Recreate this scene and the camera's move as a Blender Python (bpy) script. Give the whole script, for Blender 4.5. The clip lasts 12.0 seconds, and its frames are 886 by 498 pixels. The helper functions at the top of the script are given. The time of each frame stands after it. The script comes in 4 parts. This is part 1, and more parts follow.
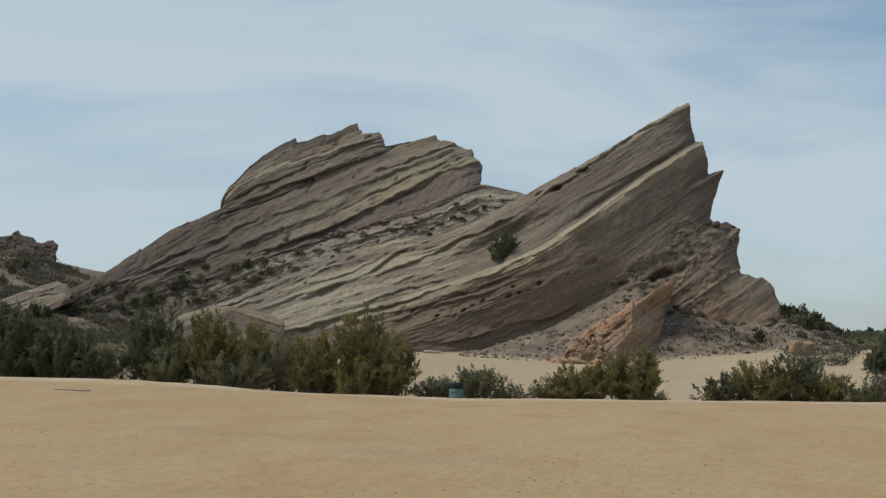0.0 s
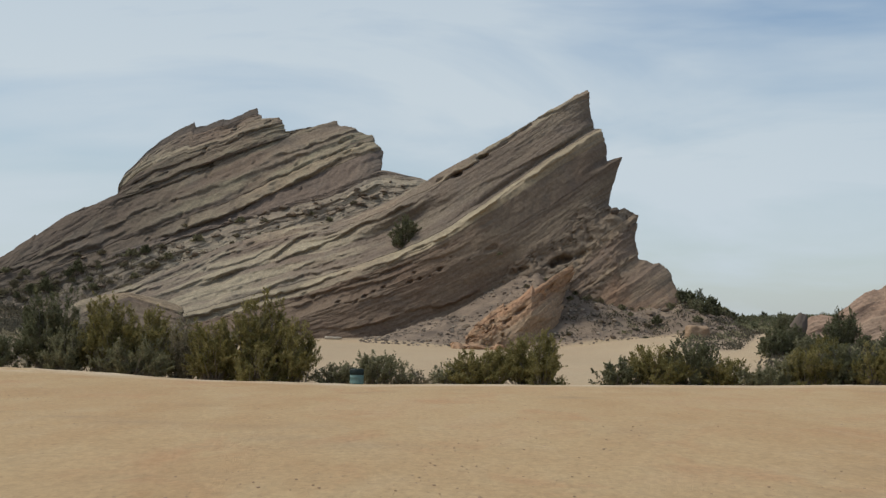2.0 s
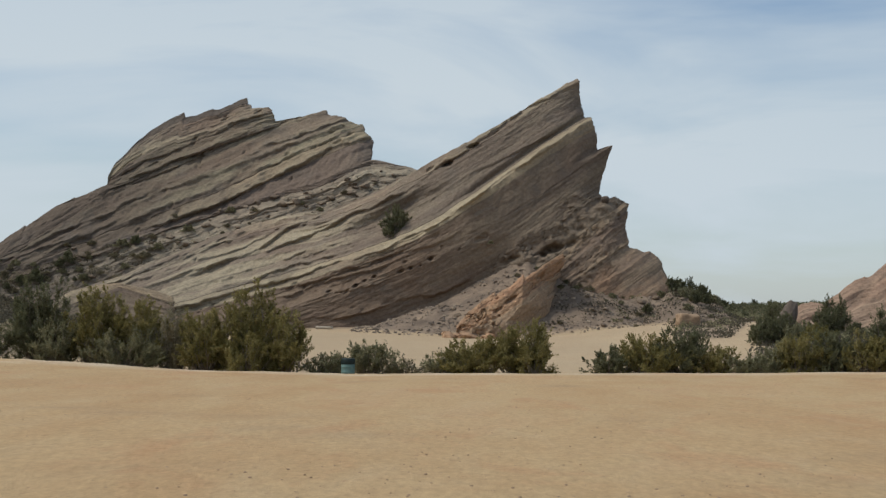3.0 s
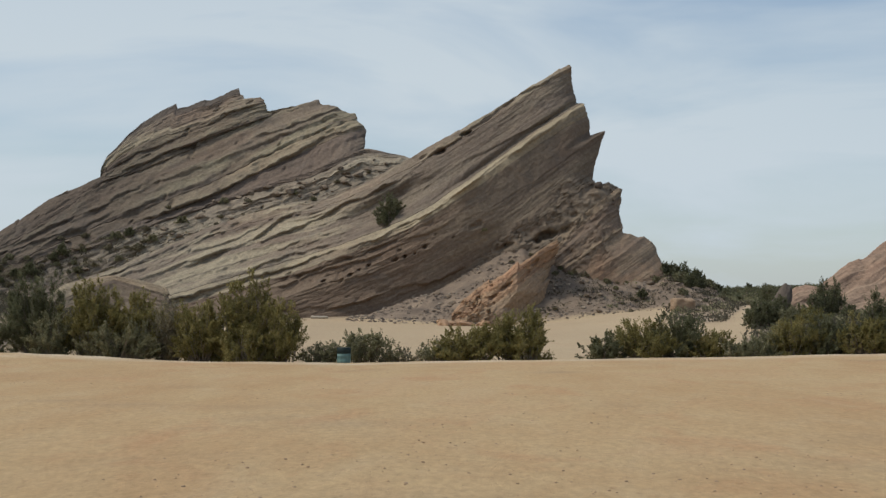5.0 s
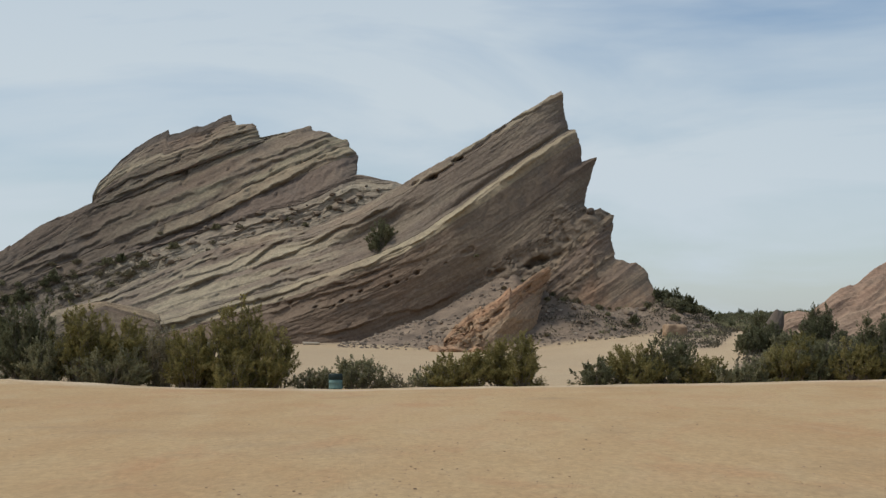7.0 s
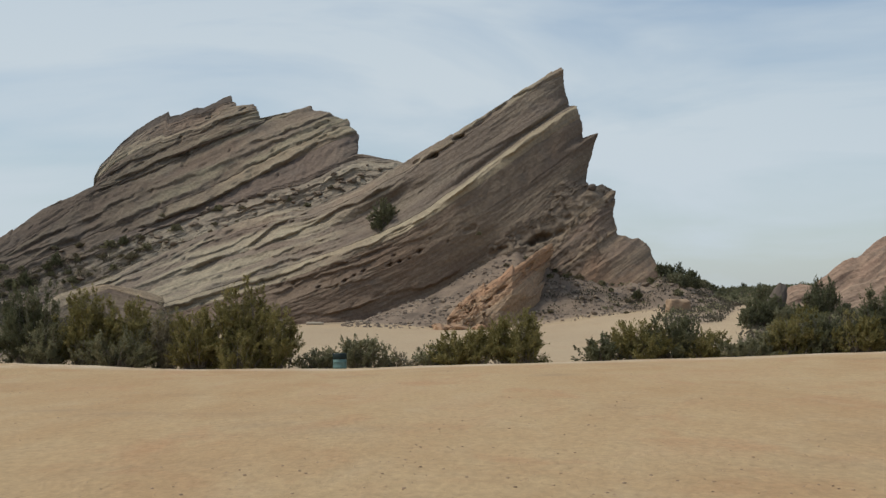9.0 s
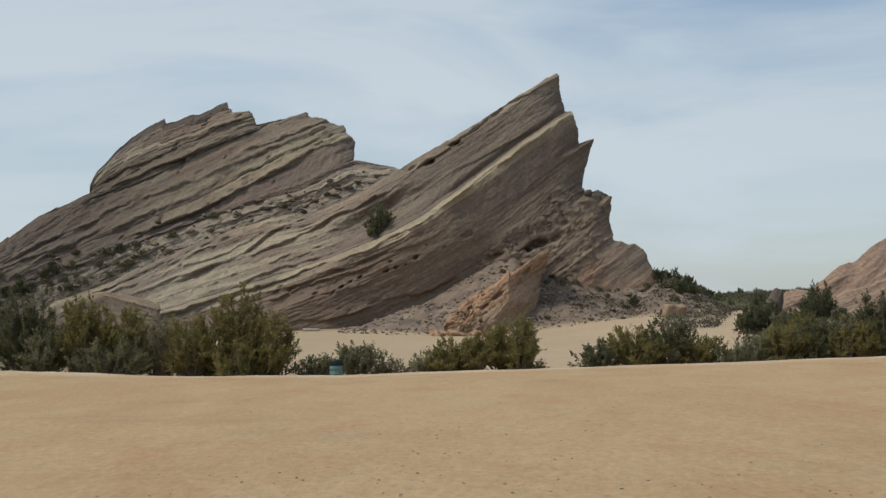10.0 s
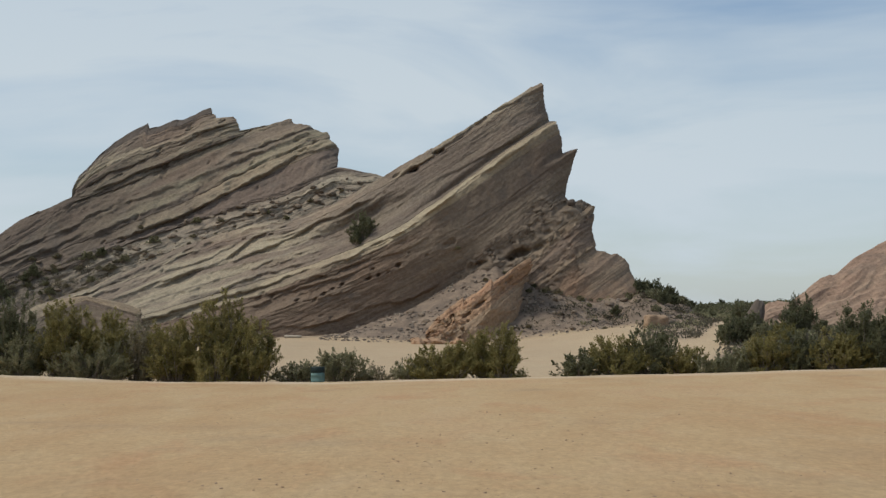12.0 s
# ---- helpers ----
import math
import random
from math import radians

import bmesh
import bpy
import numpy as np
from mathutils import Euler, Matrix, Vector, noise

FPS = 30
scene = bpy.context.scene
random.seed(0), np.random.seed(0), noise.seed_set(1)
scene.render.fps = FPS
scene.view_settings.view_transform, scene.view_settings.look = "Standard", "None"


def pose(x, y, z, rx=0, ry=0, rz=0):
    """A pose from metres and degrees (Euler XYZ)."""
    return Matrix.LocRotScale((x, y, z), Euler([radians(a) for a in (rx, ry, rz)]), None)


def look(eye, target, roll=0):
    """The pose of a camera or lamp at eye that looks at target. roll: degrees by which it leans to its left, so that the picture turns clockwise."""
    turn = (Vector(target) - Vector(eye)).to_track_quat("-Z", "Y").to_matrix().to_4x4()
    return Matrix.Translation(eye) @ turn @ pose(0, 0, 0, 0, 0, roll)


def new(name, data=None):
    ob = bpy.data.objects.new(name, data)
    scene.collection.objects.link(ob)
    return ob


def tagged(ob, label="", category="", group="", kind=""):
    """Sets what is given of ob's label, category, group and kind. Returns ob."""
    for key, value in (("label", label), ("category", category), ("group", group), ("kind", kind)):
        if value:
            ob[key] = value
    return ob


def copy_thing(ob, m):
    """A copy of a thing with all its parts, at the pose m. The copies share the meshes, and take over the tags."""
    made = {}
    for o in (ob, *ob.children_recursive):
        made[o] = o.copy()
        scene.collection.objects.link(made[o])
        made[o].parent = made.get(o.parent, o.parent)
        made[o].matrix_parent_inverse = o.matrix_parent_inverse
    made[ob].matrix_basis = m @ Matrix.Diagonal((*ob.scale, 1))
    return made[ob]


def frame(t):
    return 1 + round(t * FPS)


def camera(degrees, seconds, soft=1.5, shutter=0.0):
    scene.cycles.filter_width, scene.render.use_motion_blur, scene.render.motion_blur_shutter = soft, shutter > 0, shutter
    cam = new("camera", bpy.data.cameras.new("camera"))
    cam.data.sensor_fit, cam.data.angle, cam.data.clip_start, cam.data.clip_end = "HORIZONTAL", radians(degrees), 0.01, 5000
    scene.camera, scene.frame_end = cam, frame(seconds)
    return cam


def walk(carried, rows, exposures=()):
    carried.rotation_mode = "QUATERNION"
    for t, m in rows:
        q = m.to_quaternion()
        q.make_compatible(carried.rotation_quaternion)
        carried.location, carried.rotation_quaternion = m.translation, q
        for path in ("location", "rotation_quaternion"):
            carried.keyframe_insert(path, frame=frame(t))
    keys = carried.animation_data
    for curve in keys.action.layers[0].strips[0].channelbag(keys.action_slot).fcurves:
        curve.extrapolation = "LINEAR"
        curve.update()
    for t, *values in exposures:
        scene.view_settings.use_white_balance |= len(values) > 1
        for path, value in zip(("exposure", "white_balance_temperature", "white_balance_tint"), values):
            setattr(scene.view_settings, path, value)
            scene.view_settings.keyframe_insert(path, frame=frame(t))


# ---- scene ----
cam = camera(34.185, 12.0, soft=1.4)
EYE = 1.7
# the camera stands on one spot and only turns: seconds, tilt, lean, turn in degrees
ROWS = [
    (0.0, 93.977, -1.309, 4.801),
    (0.5, 93.950, -0.516, 2.495),
    (1.0, 93.822, -0.550, 1.476),
    (1.5, 93.557, -1.039, 1.221),
    (2.0, 93.499, -1.070, 0.864),
    (2.5, 93.160, -1.071, 0.636),
    (4.5, 92.967, 0.129, 0.250),
    (5.0, 92.595, -0.013, 0.318),
    (5.5, 93.140, 0.454, 0.222),
    (6.0, 93.452, 0.151, 0.223),
    (6.5, 93.536, -0.153, 0.118),
    (7.0, 93.630, 0.000, 0.000),
    (9.0, 92.764, 0.802, 0.138),
    (9.5, 92.907, 1.188, 0.090),
    (10.0, 93.005, 0.980, 0.002),
    (10.5, 93.193, 0.874, -0.121),
    (11.0, 93.297, 0.591, -0.340),
    (11.5, 93.337, 0.654, -0.548),
    (12.0, 93.318, 0.398, -0.720),
]
walk(cam, [(t, pose(0, 0, EYE, rx, ry, rz)) for t, rx, ry, rz in ROWS],
     [(0.0, -0.15, 6150, 4), (1.0, -0.13, 6150, 5), (1.5, -0.06, 6280, 7), (2.5, -0.03, 6370, 8.2), (12.0, -0.03, 6370, 8.2)])

# ---- world, sun, exposure ----
SUN_ELEV, SUN_AZ = 55.0, -94.0          # azimuth from +y (ahead), minus is to the left
world = bpy.data.worlds.new("sky")
scene.world = world
world.use_nodes = True
wn, wl = world.node_tree.nodes, world.node_tree.links
wn.clear()


def wnode(kind, **props):
    n = wn.new(kind)
    for k, v in props.items():
        if k in n.inputs:
            n.inputs[k].default_value = v
    return n


sky = wn.new("ShaderNodeTexSky")
sky.sky_type = "NISHITA"
sky.sun_disc = False
sky.sun_elevation = radians(SUN_ELEV)
sky.sun_rotation = radians(SUN_AZ)
sky.air_density, sky.dust_density, sky.ozone_density = 1.0, 1.2, 1.0
coord = wn.new("ShaderNodeTexCoord")
stretch = wn.new("ShaderNodeMapping")
stretch.inputs["Scale"].default_value = (-1.9, 1.9, 9.0)
stretch.inputs["Rotation"].default_value = (0.0, radians(-6), 0.0)
stretch.inputs["Location"].default_value = (0.7, 0.0, 0.35)
wl.new(coord.outputs["Generated"], stretch.inputs["Vector"])
veil = wnode("ShaderNodeTexNoise", Scale=1.3, Detail=6.0, Roughness=0.52, Distortion=0.5)
wl.new(stretch.outputs["Vector"], veil.inputs["Vector"])
cover = wn.new("ShaderNodeMapRange")
cover.inputs["From Min"].default_value, cover.inputs["From Max"].default_value = 0.40, 0.58
cover.inputs["To Min"].default_value, cover.inputs["To Max"].default_value = 0.34, 1.0
wl.new(veil.outputs["Fac"], cover.inputs["Value"])
# the veil thickens towards the horizon
split = wn.new("ShaderNodeSeparateXYZ")
wl.new(coord.outputs["Generated"], split.inputs["Vector"])
low = wn.new("ShaderNodeMapRange")
low.inputs["From Min"].default_value, low.inputs["From Max"].default_value = 0.0, 0.26
low.inputs["To Min"].default_value, low.inputs["To Max"].default_value = 0.34, -0.20
wl.new(split.outputs["Z"], low.inputs["Value"])
thick = wn.new("ShaderNodeMath")
thick.operation = "ADD"
thick.use_clamp = True
# the veil thins out, and more blue shows, high on the far right
wide = wn.new("ShaderNodeMapRange")
wide.inputs["From Min"].default_value, wide.inputs["From Max"].default_value = 0.02, 0.34
wide.inputs["To Min"].default_value, wide.inputs["To Max"].default_value = 0.0, -0.24
wl.new(split.outputs["X"], wide.inputs["Value"])
drift = wn.new("ShaderNodeMath")
drift.operation = "ADD"
wl.new(cover.outputs["Result"], drift.inputs[0])
wl.new(wide.outputs["Result"], drift.inputs[1])
wl.new(drift.outputs["Value"], thick.inputs[0])
wl.new(low.outputs["Result"], thick.inputs[1])
dim = wn.new("ShaderNodeVectorMath")
dim.operation = "SCALE"
dim.inputs["Scale"].default_value = 0.115
wl.new(sky.outputs["Color"], dim.inputs[0])
mix = wn.new("ShaderNodeMix")
mix.data_type = "RGBA"
mix.inputs["B"].default_value = (0.585, 0.652, 0.706, 1)
wl.new(thick.outputs["Value"], mix.inputs["Factor"])
wl.new(dim.outputs["Vector"], mix.inputs["A"])
back = wnode("ShaderNodeBackground", Strength=1.0)
wl.new(mix.outputs["Result"], back.inputs["Color"])
wout = wn.new("ShaderNodeOutputWorld")
wl.new(back.outputs["Background"], wout.inputs["Surface"])

sun_data = bpy.data.lights.new("sun", "SUN")
sun_data.energy, sun_data.angle, sun_data.color = 2.2, radians(20), (1.0, 0.93, 0.82)
sun = new("sun", sun_data)
az, el = radians(SUN_AZ), radians(SUN_ELEV)
to_sun = Vector((math.sin(az) * math.cos(el), math.cos(az) * math.cos(el), math.sin(el)))
sun.matrix_world = look(to_sun * 300, (0, 0, 0))


# ---- materials ----
class Mat:
    """Small helper to write node materials briefly."""

    def __init__(self, name, rough=0.9):
        self.m = bpy.data.materials.new(name)
        self.m.use_nodes = True
        self.t = self.m.node_tree
        self.b = self.t.nodes["Principled BSDF"]
        self.b.inputs["Roughness"].default_value = rough
        self.b.inputs["Specular IOR Level"].default_value = 0.2

    def n(self, kind, **props):
        node = self.t.nodes.new(kind)
        if "operation" in props:
            node.operation = props["operation"]
        if "attribute_name" in props:
            node.attribute_name = props["attribute_name"]
        return node

    def link(self, a, b):
        self.t.links.new(a, b)

    def pos(self, scale=(1, 1, 1), uv=False):
        tc = self.n("ShaderNodeTexCoord")
        mp = self.n("ShaderNodeMapping")
        mp.inputs["Scale"].default_value = scale
        self.link(tc.outputs["UV" if uv else "Object"], mp.inputs["Vector"])
        return mp.outputs["Vector"]

    def noise(self, vec, scale, detail=5.0, rough=0.55, dist=0.0):
        x = self.n("ShaderNodeTexNoise")
        for k, v in (("Scale", scale), ("Detail", detail), ("Roughness", rough), ("Distortion", dist)):
            x.inputs[k].default_value = v
        if vec is not None:
            self.link(vec, x.inputs["Vector"])
        return x.outputs["Fac"]

    def ramp(self, fac, stops):
        r = self.n("ShaderNodeValToRGB")
        els = r.color_ramp.elements
        while len(els) < len(stops):
            els.new(0.5)
        for e, (p, c) in zip(els, stops):
            e.position = p
            e.color = (*c, 1) if len(c) == 3 else c
        self.link(fac, r.inputs["Fac"])
        return r.outputs["Color"]

    def mix(self, a, b, fac, mode="MIX"):
        x = self.n("ShaderNodeMix")
        x.data_type = "RGBA"
        x.blend_type = mode
        for socket, v in (("A", a), ("B", b)):
            if isinstance(v, tuple):
                x.inputs[socket].default_value = (*v, 1)
            else:
                self.link(v, x.inputs[socket])
        if isinstance(fac, (int, float)):
            x.inputs["Factor"].default_value = fac
        else:
            self.link(fac, x.inputs["Factor"])
        return x.outputs["Result"]

    def range(self, v, a, b, c=0.0, d=1.0):
        x = self.n("ShaderNodeMapRange")
        for k, q in (("From Min", a), ("From Max", b), ("To Min", c), ("To Max", d)):
            x.inputs[k].default_value = q
        self.link(v, x.inputs["Value"])
        return x.outputs["Result"]

    def bump(self, h, dist, strength=1.0, under=None):
        x = self.n("ShaderNodeBump")
        x.inputs["Distance"].default_value = dist
        x.inputs["Strength"].default_value = strength
        self.link(h, x.inputs["Height"])
        if under is not None:
            self.link(under, x.inputs["Normal"])
        return x.outputs["Normal"]

    def done(self, color, normal=None):
        if isinstance(color, tuple):
            self.b.inputs["Base Color"].default_value = (*color, 1)
        else:
            self.link(color, self.b.inputs["Base Color"])
        if normal is not None:
            self.link(normal, self.b.inputs["Normal"])
        return self.m


def rock_material(name, tan, dark, cream, rust, rust_amount=0.5, cream_amount=0.5, darkening=None, rough_skin=1.0):
    """Layered sandstone: colours run along the beds (u along a bed, v across, in metres)."""
    m = Mat(name, 0.92)
    m.b.inputs["Specular IOR Level"].default_value = 0.1
    beds = m.noise(m.pos((0.018, 0.42, 1), True), 1.0, 6.0, 0.62, 0.3)
    thin = m.noise(m.pos((0.03, 2.4, 1), True), 1.0, 5.0, 0.65, 0.1)
    patch = m.noise(m.pos((0.05, 0.11, 1), True), 1.0, 5.0, 0.6, 0.6)
    grain = m.noise(m.pos((1, 1, 1)), 2.3, 6.0, 0.7)
    c = m.ramp(beds, [(0.36, dark), (0.45, tan), (0.55, tan), (0.64, dark)])
    c = m.mix(c, cream, m.range(m.noise(m.pos((0.022, 0.30, 3.1), True), 1.7, 5.0, 0.6, 0.4), 0.475, 0.575, 0.0, cream_amount))
    c = m.mix(c, rust, m.range(patch, 0.49, 0.63, 0.0, rust_amount))
    c = m.mix(c, dark, m.range(thin, 0.52, 0.66, 0.0, 0.65))
    # paler tone on the sloping tops of the hard beds' lips
    lip_tone = m.n("ShaderNodeAttribute", attribute_name="lip_tone")
    c = m.mix(c, tuple(0.55 * p + 0.45 * q for p, q in zip(cream, (0.40, 0.34, 0.235))), lip_tone.outputs["Fac"])
    if darkening:
        # the colour darkens along the beds towards a second tone
        u0, u1, dark_tone, amount = darkening
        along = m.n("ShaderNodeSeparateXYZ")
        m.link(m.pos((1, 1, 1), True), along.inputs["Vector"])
        c = m.mix(c, dark_tone, m.range(along.outputs["X"], u0, u1, 0.0, amount))
    lichen = m.noise(m.pos(), 0.16, 7.0, 0.72, 0.3)
    c = m.mix(c, (0.125, 0.112, 0.098), m.range(lichen, 0.53, 0.66, 0.0, 0.38))
    g = m.range(grain, 0.3, 0.7, 0.72, 1.24)
    mul = m.n("ShaderNodeVectorMath", operation="SCALE")
    m.link(c, mul.inputs[0])
    m.link(g, mul.inputs["Scale"])
    pits = m.n("ShaderNodeTexVoronoi")
    pits.inputs["Scale"].default_value = 0.8
    m.link(m.pos((1, 1, 1)), pits.inputs["Vector"])
    n1 = m.bump(m.range(pits.outputs["Distance"], 0.0, 0.45), 0.10, 0.22 * rough_skin)
    n2 = m.bump(m.noise(m.pos((0.10, 3.2, 1), True), 1.0, 5.0, 0.6, 0.2), 0.4, 0.5 * rough_skin, n1)
    n3 = m.bump(grain, 0.12, 0.38, n2)
    n3 = m.bump(m.noise(m.pos((0.3, 1.0, 1), True), 0.8, 7.0, 0.68, 0.4), 0.3, 0.4 * rough_skin, n3)
    return m.done(mul.outputs["Vector"], n3)


# tone and amount: ridge beds turn darker and browner towards the left
FLANK_BROWN = ((0.118, 0.091, 0.072), 0.8)
ROCK = rock_material("sandstone_beds", (0.222, 0.174, 0.130), (0.134, 0.103, 0.083), (0.367, 0.308, 0.213), (0.215, 0.146, 0.104), 0.5, 0.9)
# turns greyer and darker to the right along the beds
ROCK_TOP = rock_material("greying_top_slab", (0.235, 0.184, 0.138), (0.140, 0.108, 0.087), (0.367, 0.308, 0.213), (0.215, 0.150, 0.108), 0.5, 0.9, (-22, -6, (0.168, 0.132, 0.103), 0.75))
ROCK_LEDGE = rock_material("pale_ledge_sandstone", (0.307, 0.246, 0.166), (0.177, 0.138, 0.102), (0.400, 0.330, 0.219), (0.279, 0.195, 0.126), 0.5, 0.6)
ROCK_CREAM = rock_material("cream_ledge_of_the_ridge", (0.290, 0.232, 0.158), (0.170, 0.132, 0.098), (0.385, 0.318, 0.212), (0.262, 0.184, 0.120), 0.5, 0.6, (-38, -58, *FLANK_BROWN))
# browner to the left: rust colour plus painted shade of the overhanging foot
ROCK_FACE = rock_material("smooth_grey_sandstone", (0.193, 0.149, 0.109), (0.144, 0.110, 0.085), (0.244, 0.194, 0.136), (0.213, 0.142, 0.095), 0.6, 0.4, (4, -14, (0.165, 0.112, 0.078), 0.6), 0.45)
ROCK_MAUVE = rock_material("smooth_mauve_sandstone", (0.182, 0.142, 0.112), (0.138, 0.106, 0.086), (0.228, 0.182, 0.136), (0.192, 0.136, 0.100), 0.4, 0.3, None, 0.45)
ROCK_RUBBLE = rock_material("grey_rubble_sandstone", (0.297, 0.244, 0.182), (0.176, 0.144, 0.113), (0.392, 0.333, 0.241), (0.267, 0.200, 0.146), 0.4, 0.6, (-40, -66, (0.165, 0.132, 0.103), 0.4))
ROCK_RUST = rock_material("rust_stained_sandstone", (0.236, 0.172, 0.122), (0.146, 0.107, 0.084), (0.300, 0.232, 0.155), (0.282, 0.165, 0.100), 0.75, 0.5)
ROCK_BACK = rock_material("sandstone_far_ridge", (0.231, 0.180, 0.131), (0.140, 0.108, 0.085), (0.373, 0.328, 0.214), (0.216, 0.152, 0.109), 0.6, 0.7, (-34, -64, *FLANK_BROWN))
ROCK_ORANGE = rock_material("rusty_sandstone", (0.374, 0.239, 0.147), (0.243, 0.150, 0.096), (0.425, 0.315, 0.200), (0.410, 0.210, 0.120), 0.8, 0.4)
ROCK_DARK = rock_material("dark_varnished_sandstone", (0.13, 0.105, 0.086), (0.09, 0.075, 0.063), (0.18, 0.148, 0.115), (0.13, 0.098, 0.078), 0.4, 0.4)
ROCK_TAN = rock_material("smooth_tan_sandstone", (0.31, 0.218, 0.142), (0.235, 0.163, 0.110), (0.355, 0.265, 0.173), (0.31, 0.193, 0.120), 0.5, 0.4, None, 0.5)
ROCK_PINK = rock_material("pink_sandstone", (0.332, 0.228, 0.160), (0.255, 0.175, 0.126), (0.392, 0.288, 0.201), (0.326, 0.191, 0.130), 0.6, 0.5, None, 0.35)


def ground_material():
    """Pale packed sand where vehicles drive, grey stony soil on the slopes."""
    m = Mat("desert_ground", 0.95)
    m.b.inputs["Specular IOR Level"].default_value = 0.1
    zone = m.n("ShaderNodeAttribute", attribute_name="soil")
    big = m.noise(m.pos((0.16, 0.05, 1)), 1.0, 5.0, 0.6, 0.6)
    streak = m.noise(m.pos((0.75, 0.24, 1)), 1.0, 6.0, 0.66, 0.5)
    clods = m.noise(m.pos((3.2, 1.1, 1)), 1.0, 5.0, 0.7, 0.3)
    fine = m.noise(m.pos((1, 0.4, 1)), 9.0, 7.0, 0.8)
    sand = m.ramp(big, [(0.36, (0.406, 0.268, 0.140)), (0.52, (0.438, 0.310, 0.169)), (0.64, (0.431, 0.288, 0.160))])
    sand = m.mix(sand, (0.452, 0.340, 0.206), m.range(streak, 0.52, 0.70, 0.0, 0.5))
    sand = m.mix(sand, (0.381, 0.241, 0.121), m.range(streak, 0.47, 0.30, 0.0, 0.4))
    sand = m.mix(sand, (0.406, 0.231, 0.119), m.range(m.noise(m.pos((0.42, 0.16, 2.0)), 1.0, 6.0, 0.68, 0.4), 0.52, 0.68, 0.0, 0.6))
    specks = m.noise(m.pos((7.0, 2.6, 1)), 1.0, 4.0, 0.6)
    sand = m.mix(sand, (0.254, 0.153, 0.084), m.range(specks, 0.61, 0.71, 0.0, 0.48))
    sand = m.mix(sand, (0.315, 0.212, 0.121), m.range(clods, 0.60, 0.74, 0.0, 0.5))
    soil = m.ramp(m.noise(m.pos((0.3, 0.3, 0.6)), 1.0, 6.0, 0.7), [(0.3, (0.122, 0.097, 0.078)), (0.5, (0.210, 0.160, 0.119)), (0.7, (0.300, 0.230, 0.166))])
    apart = m.n("ShaderNodeSeparateXYZ")
    m.link(m.pos(), apart.inputs["Vector"])
    sand = m.mix(sand, (0.455, 0.365, 0.250), m.range(apart.outputs["Y"], 61, 70, 0.0, 0.6))
    # painted highlight: a ragged paler strip where the lot's lip catches light
    rim = m.noise(m.pos((0.5, 1.2, 1)), 1.0, 4.0, 0.6)
    edge = m.n("ShaderNodeMath", operation="MULTIPLY")
    m.link(m.range(apart.outputs["Y"], 57.5, 59.5), edge.inputs[0])
    m.link(m.range(rim, 0.36, 0.6, 0.1, 0.75), edge.inputs[1])
    near = m.n("ShaderNodeMath", operation="MULTIPLY")
    m.link(edge.outputs["Value"], near.inputs[0])
    m.link(m.range(apart.outputs["Y"], 60.6, 61.4, 1.0, 0.0), near.inputs[1])
    sand = m.mix(sand, (0.56, 0.47, 0.345), near.outputs["Value"])
    c = m.mix(sand, soil, zone.outputs["Fac"])
    mul = m.n("ShaderNodeVectorMath", operation="SCALE")
    m.link(c, mul.inputs[0])
    m.link(m.range(fine, 0.3, 0.7, 0.84, 1.25), mul.inputs["Scale"])
    n1 = m.bump(m.noise(m.pos((1.1, 0.6, 1)), 1.0, 6.0, 0.72), 0.07, 0.6)
    n2 = m.bump(fine, 0.02, 0.8, n1)
    return m.done(mul.outputs["Vector"], n2)


GROUND = ground_material()


def leaf_material(name, a, b, c):
    """Leaves whose tone changes from spray to spray, a little from leaf to leaf."""
    m = Mat(name, 0.8)
    m.b.inputs["Specular IOR Level"].default_value = 0.06
    isl = m.n("ShaderNodeNewGeometry")
    col = m.ramp(m.noise(m.pos(), 2.1, 4.0, 0.6), [(0.34, a), (0.52, b), (0.68, tuple(0.35 * p + 0.65 * q for p, q in zip(b, c)))])
    col = m.mix(col, a, m.range(m.noise(m.pos(), 0.7, 2.0), 0.45, 0.62, 0.0, 0.6))
    mul = m.n("ShaderNodeVectorMath", operation="SCALE")
    m.link(col, mul.inputs[0])
    m.link(m.range(isl.outputs["Random Per Island"], 0.0, 1.0, 0.85, 1.15), mul.inputs["Scale"])
    glow = m.n("ShaderNodeBsdfTranslucent")
    m.link(mul.outputs["Vector"], glow.inputs["Color"])
    both = m.n("ShaderNodeMixShader")
    both.inputs["Fac"].default_value = 0.5
    m.link(m.b.outputs["BSDF"], both.inputs[1])
    m.link(glow.outputs["BSDF"], both.inputs[2])
    m.link(both.outputs["Shader"], m.t.nodes["Material Output"].inputs["Surface"])
    return m.done(mul.outputs["Vector"])


LEAF_OLIVE = leaf_material("olive_leaves", (0.189, 0.168, 0.063), (0.292, 0.251, 0.100), (0.428, 0.362, 0.181))
LEAF_GREY = leaf_material("grey_green_leaves", (0.183, 0.178, 0.100), (0.278, 0.262, 0.152), (0.445, 0.400, 0.251))
LEAF_DARK = leaf_material("dark_green_leaves", (0.118, 0.122, 0.066), (0.181, 0.179, 0.100), (0.251, 0.244, 0.152))
LEAF_DRY = leaf_material("dry_brown_leaves", (0.088, 0.080, 0.058), (0.140, 0.125, 0.090), (0.205, 0.182, 0.135))
LEAF_SAGE = leaf_material("dusty_sage_leaves", (0.203, 0.177, 0.112), (0.290, 0.251, 0.162), (0.393, 0.346, 0.227))


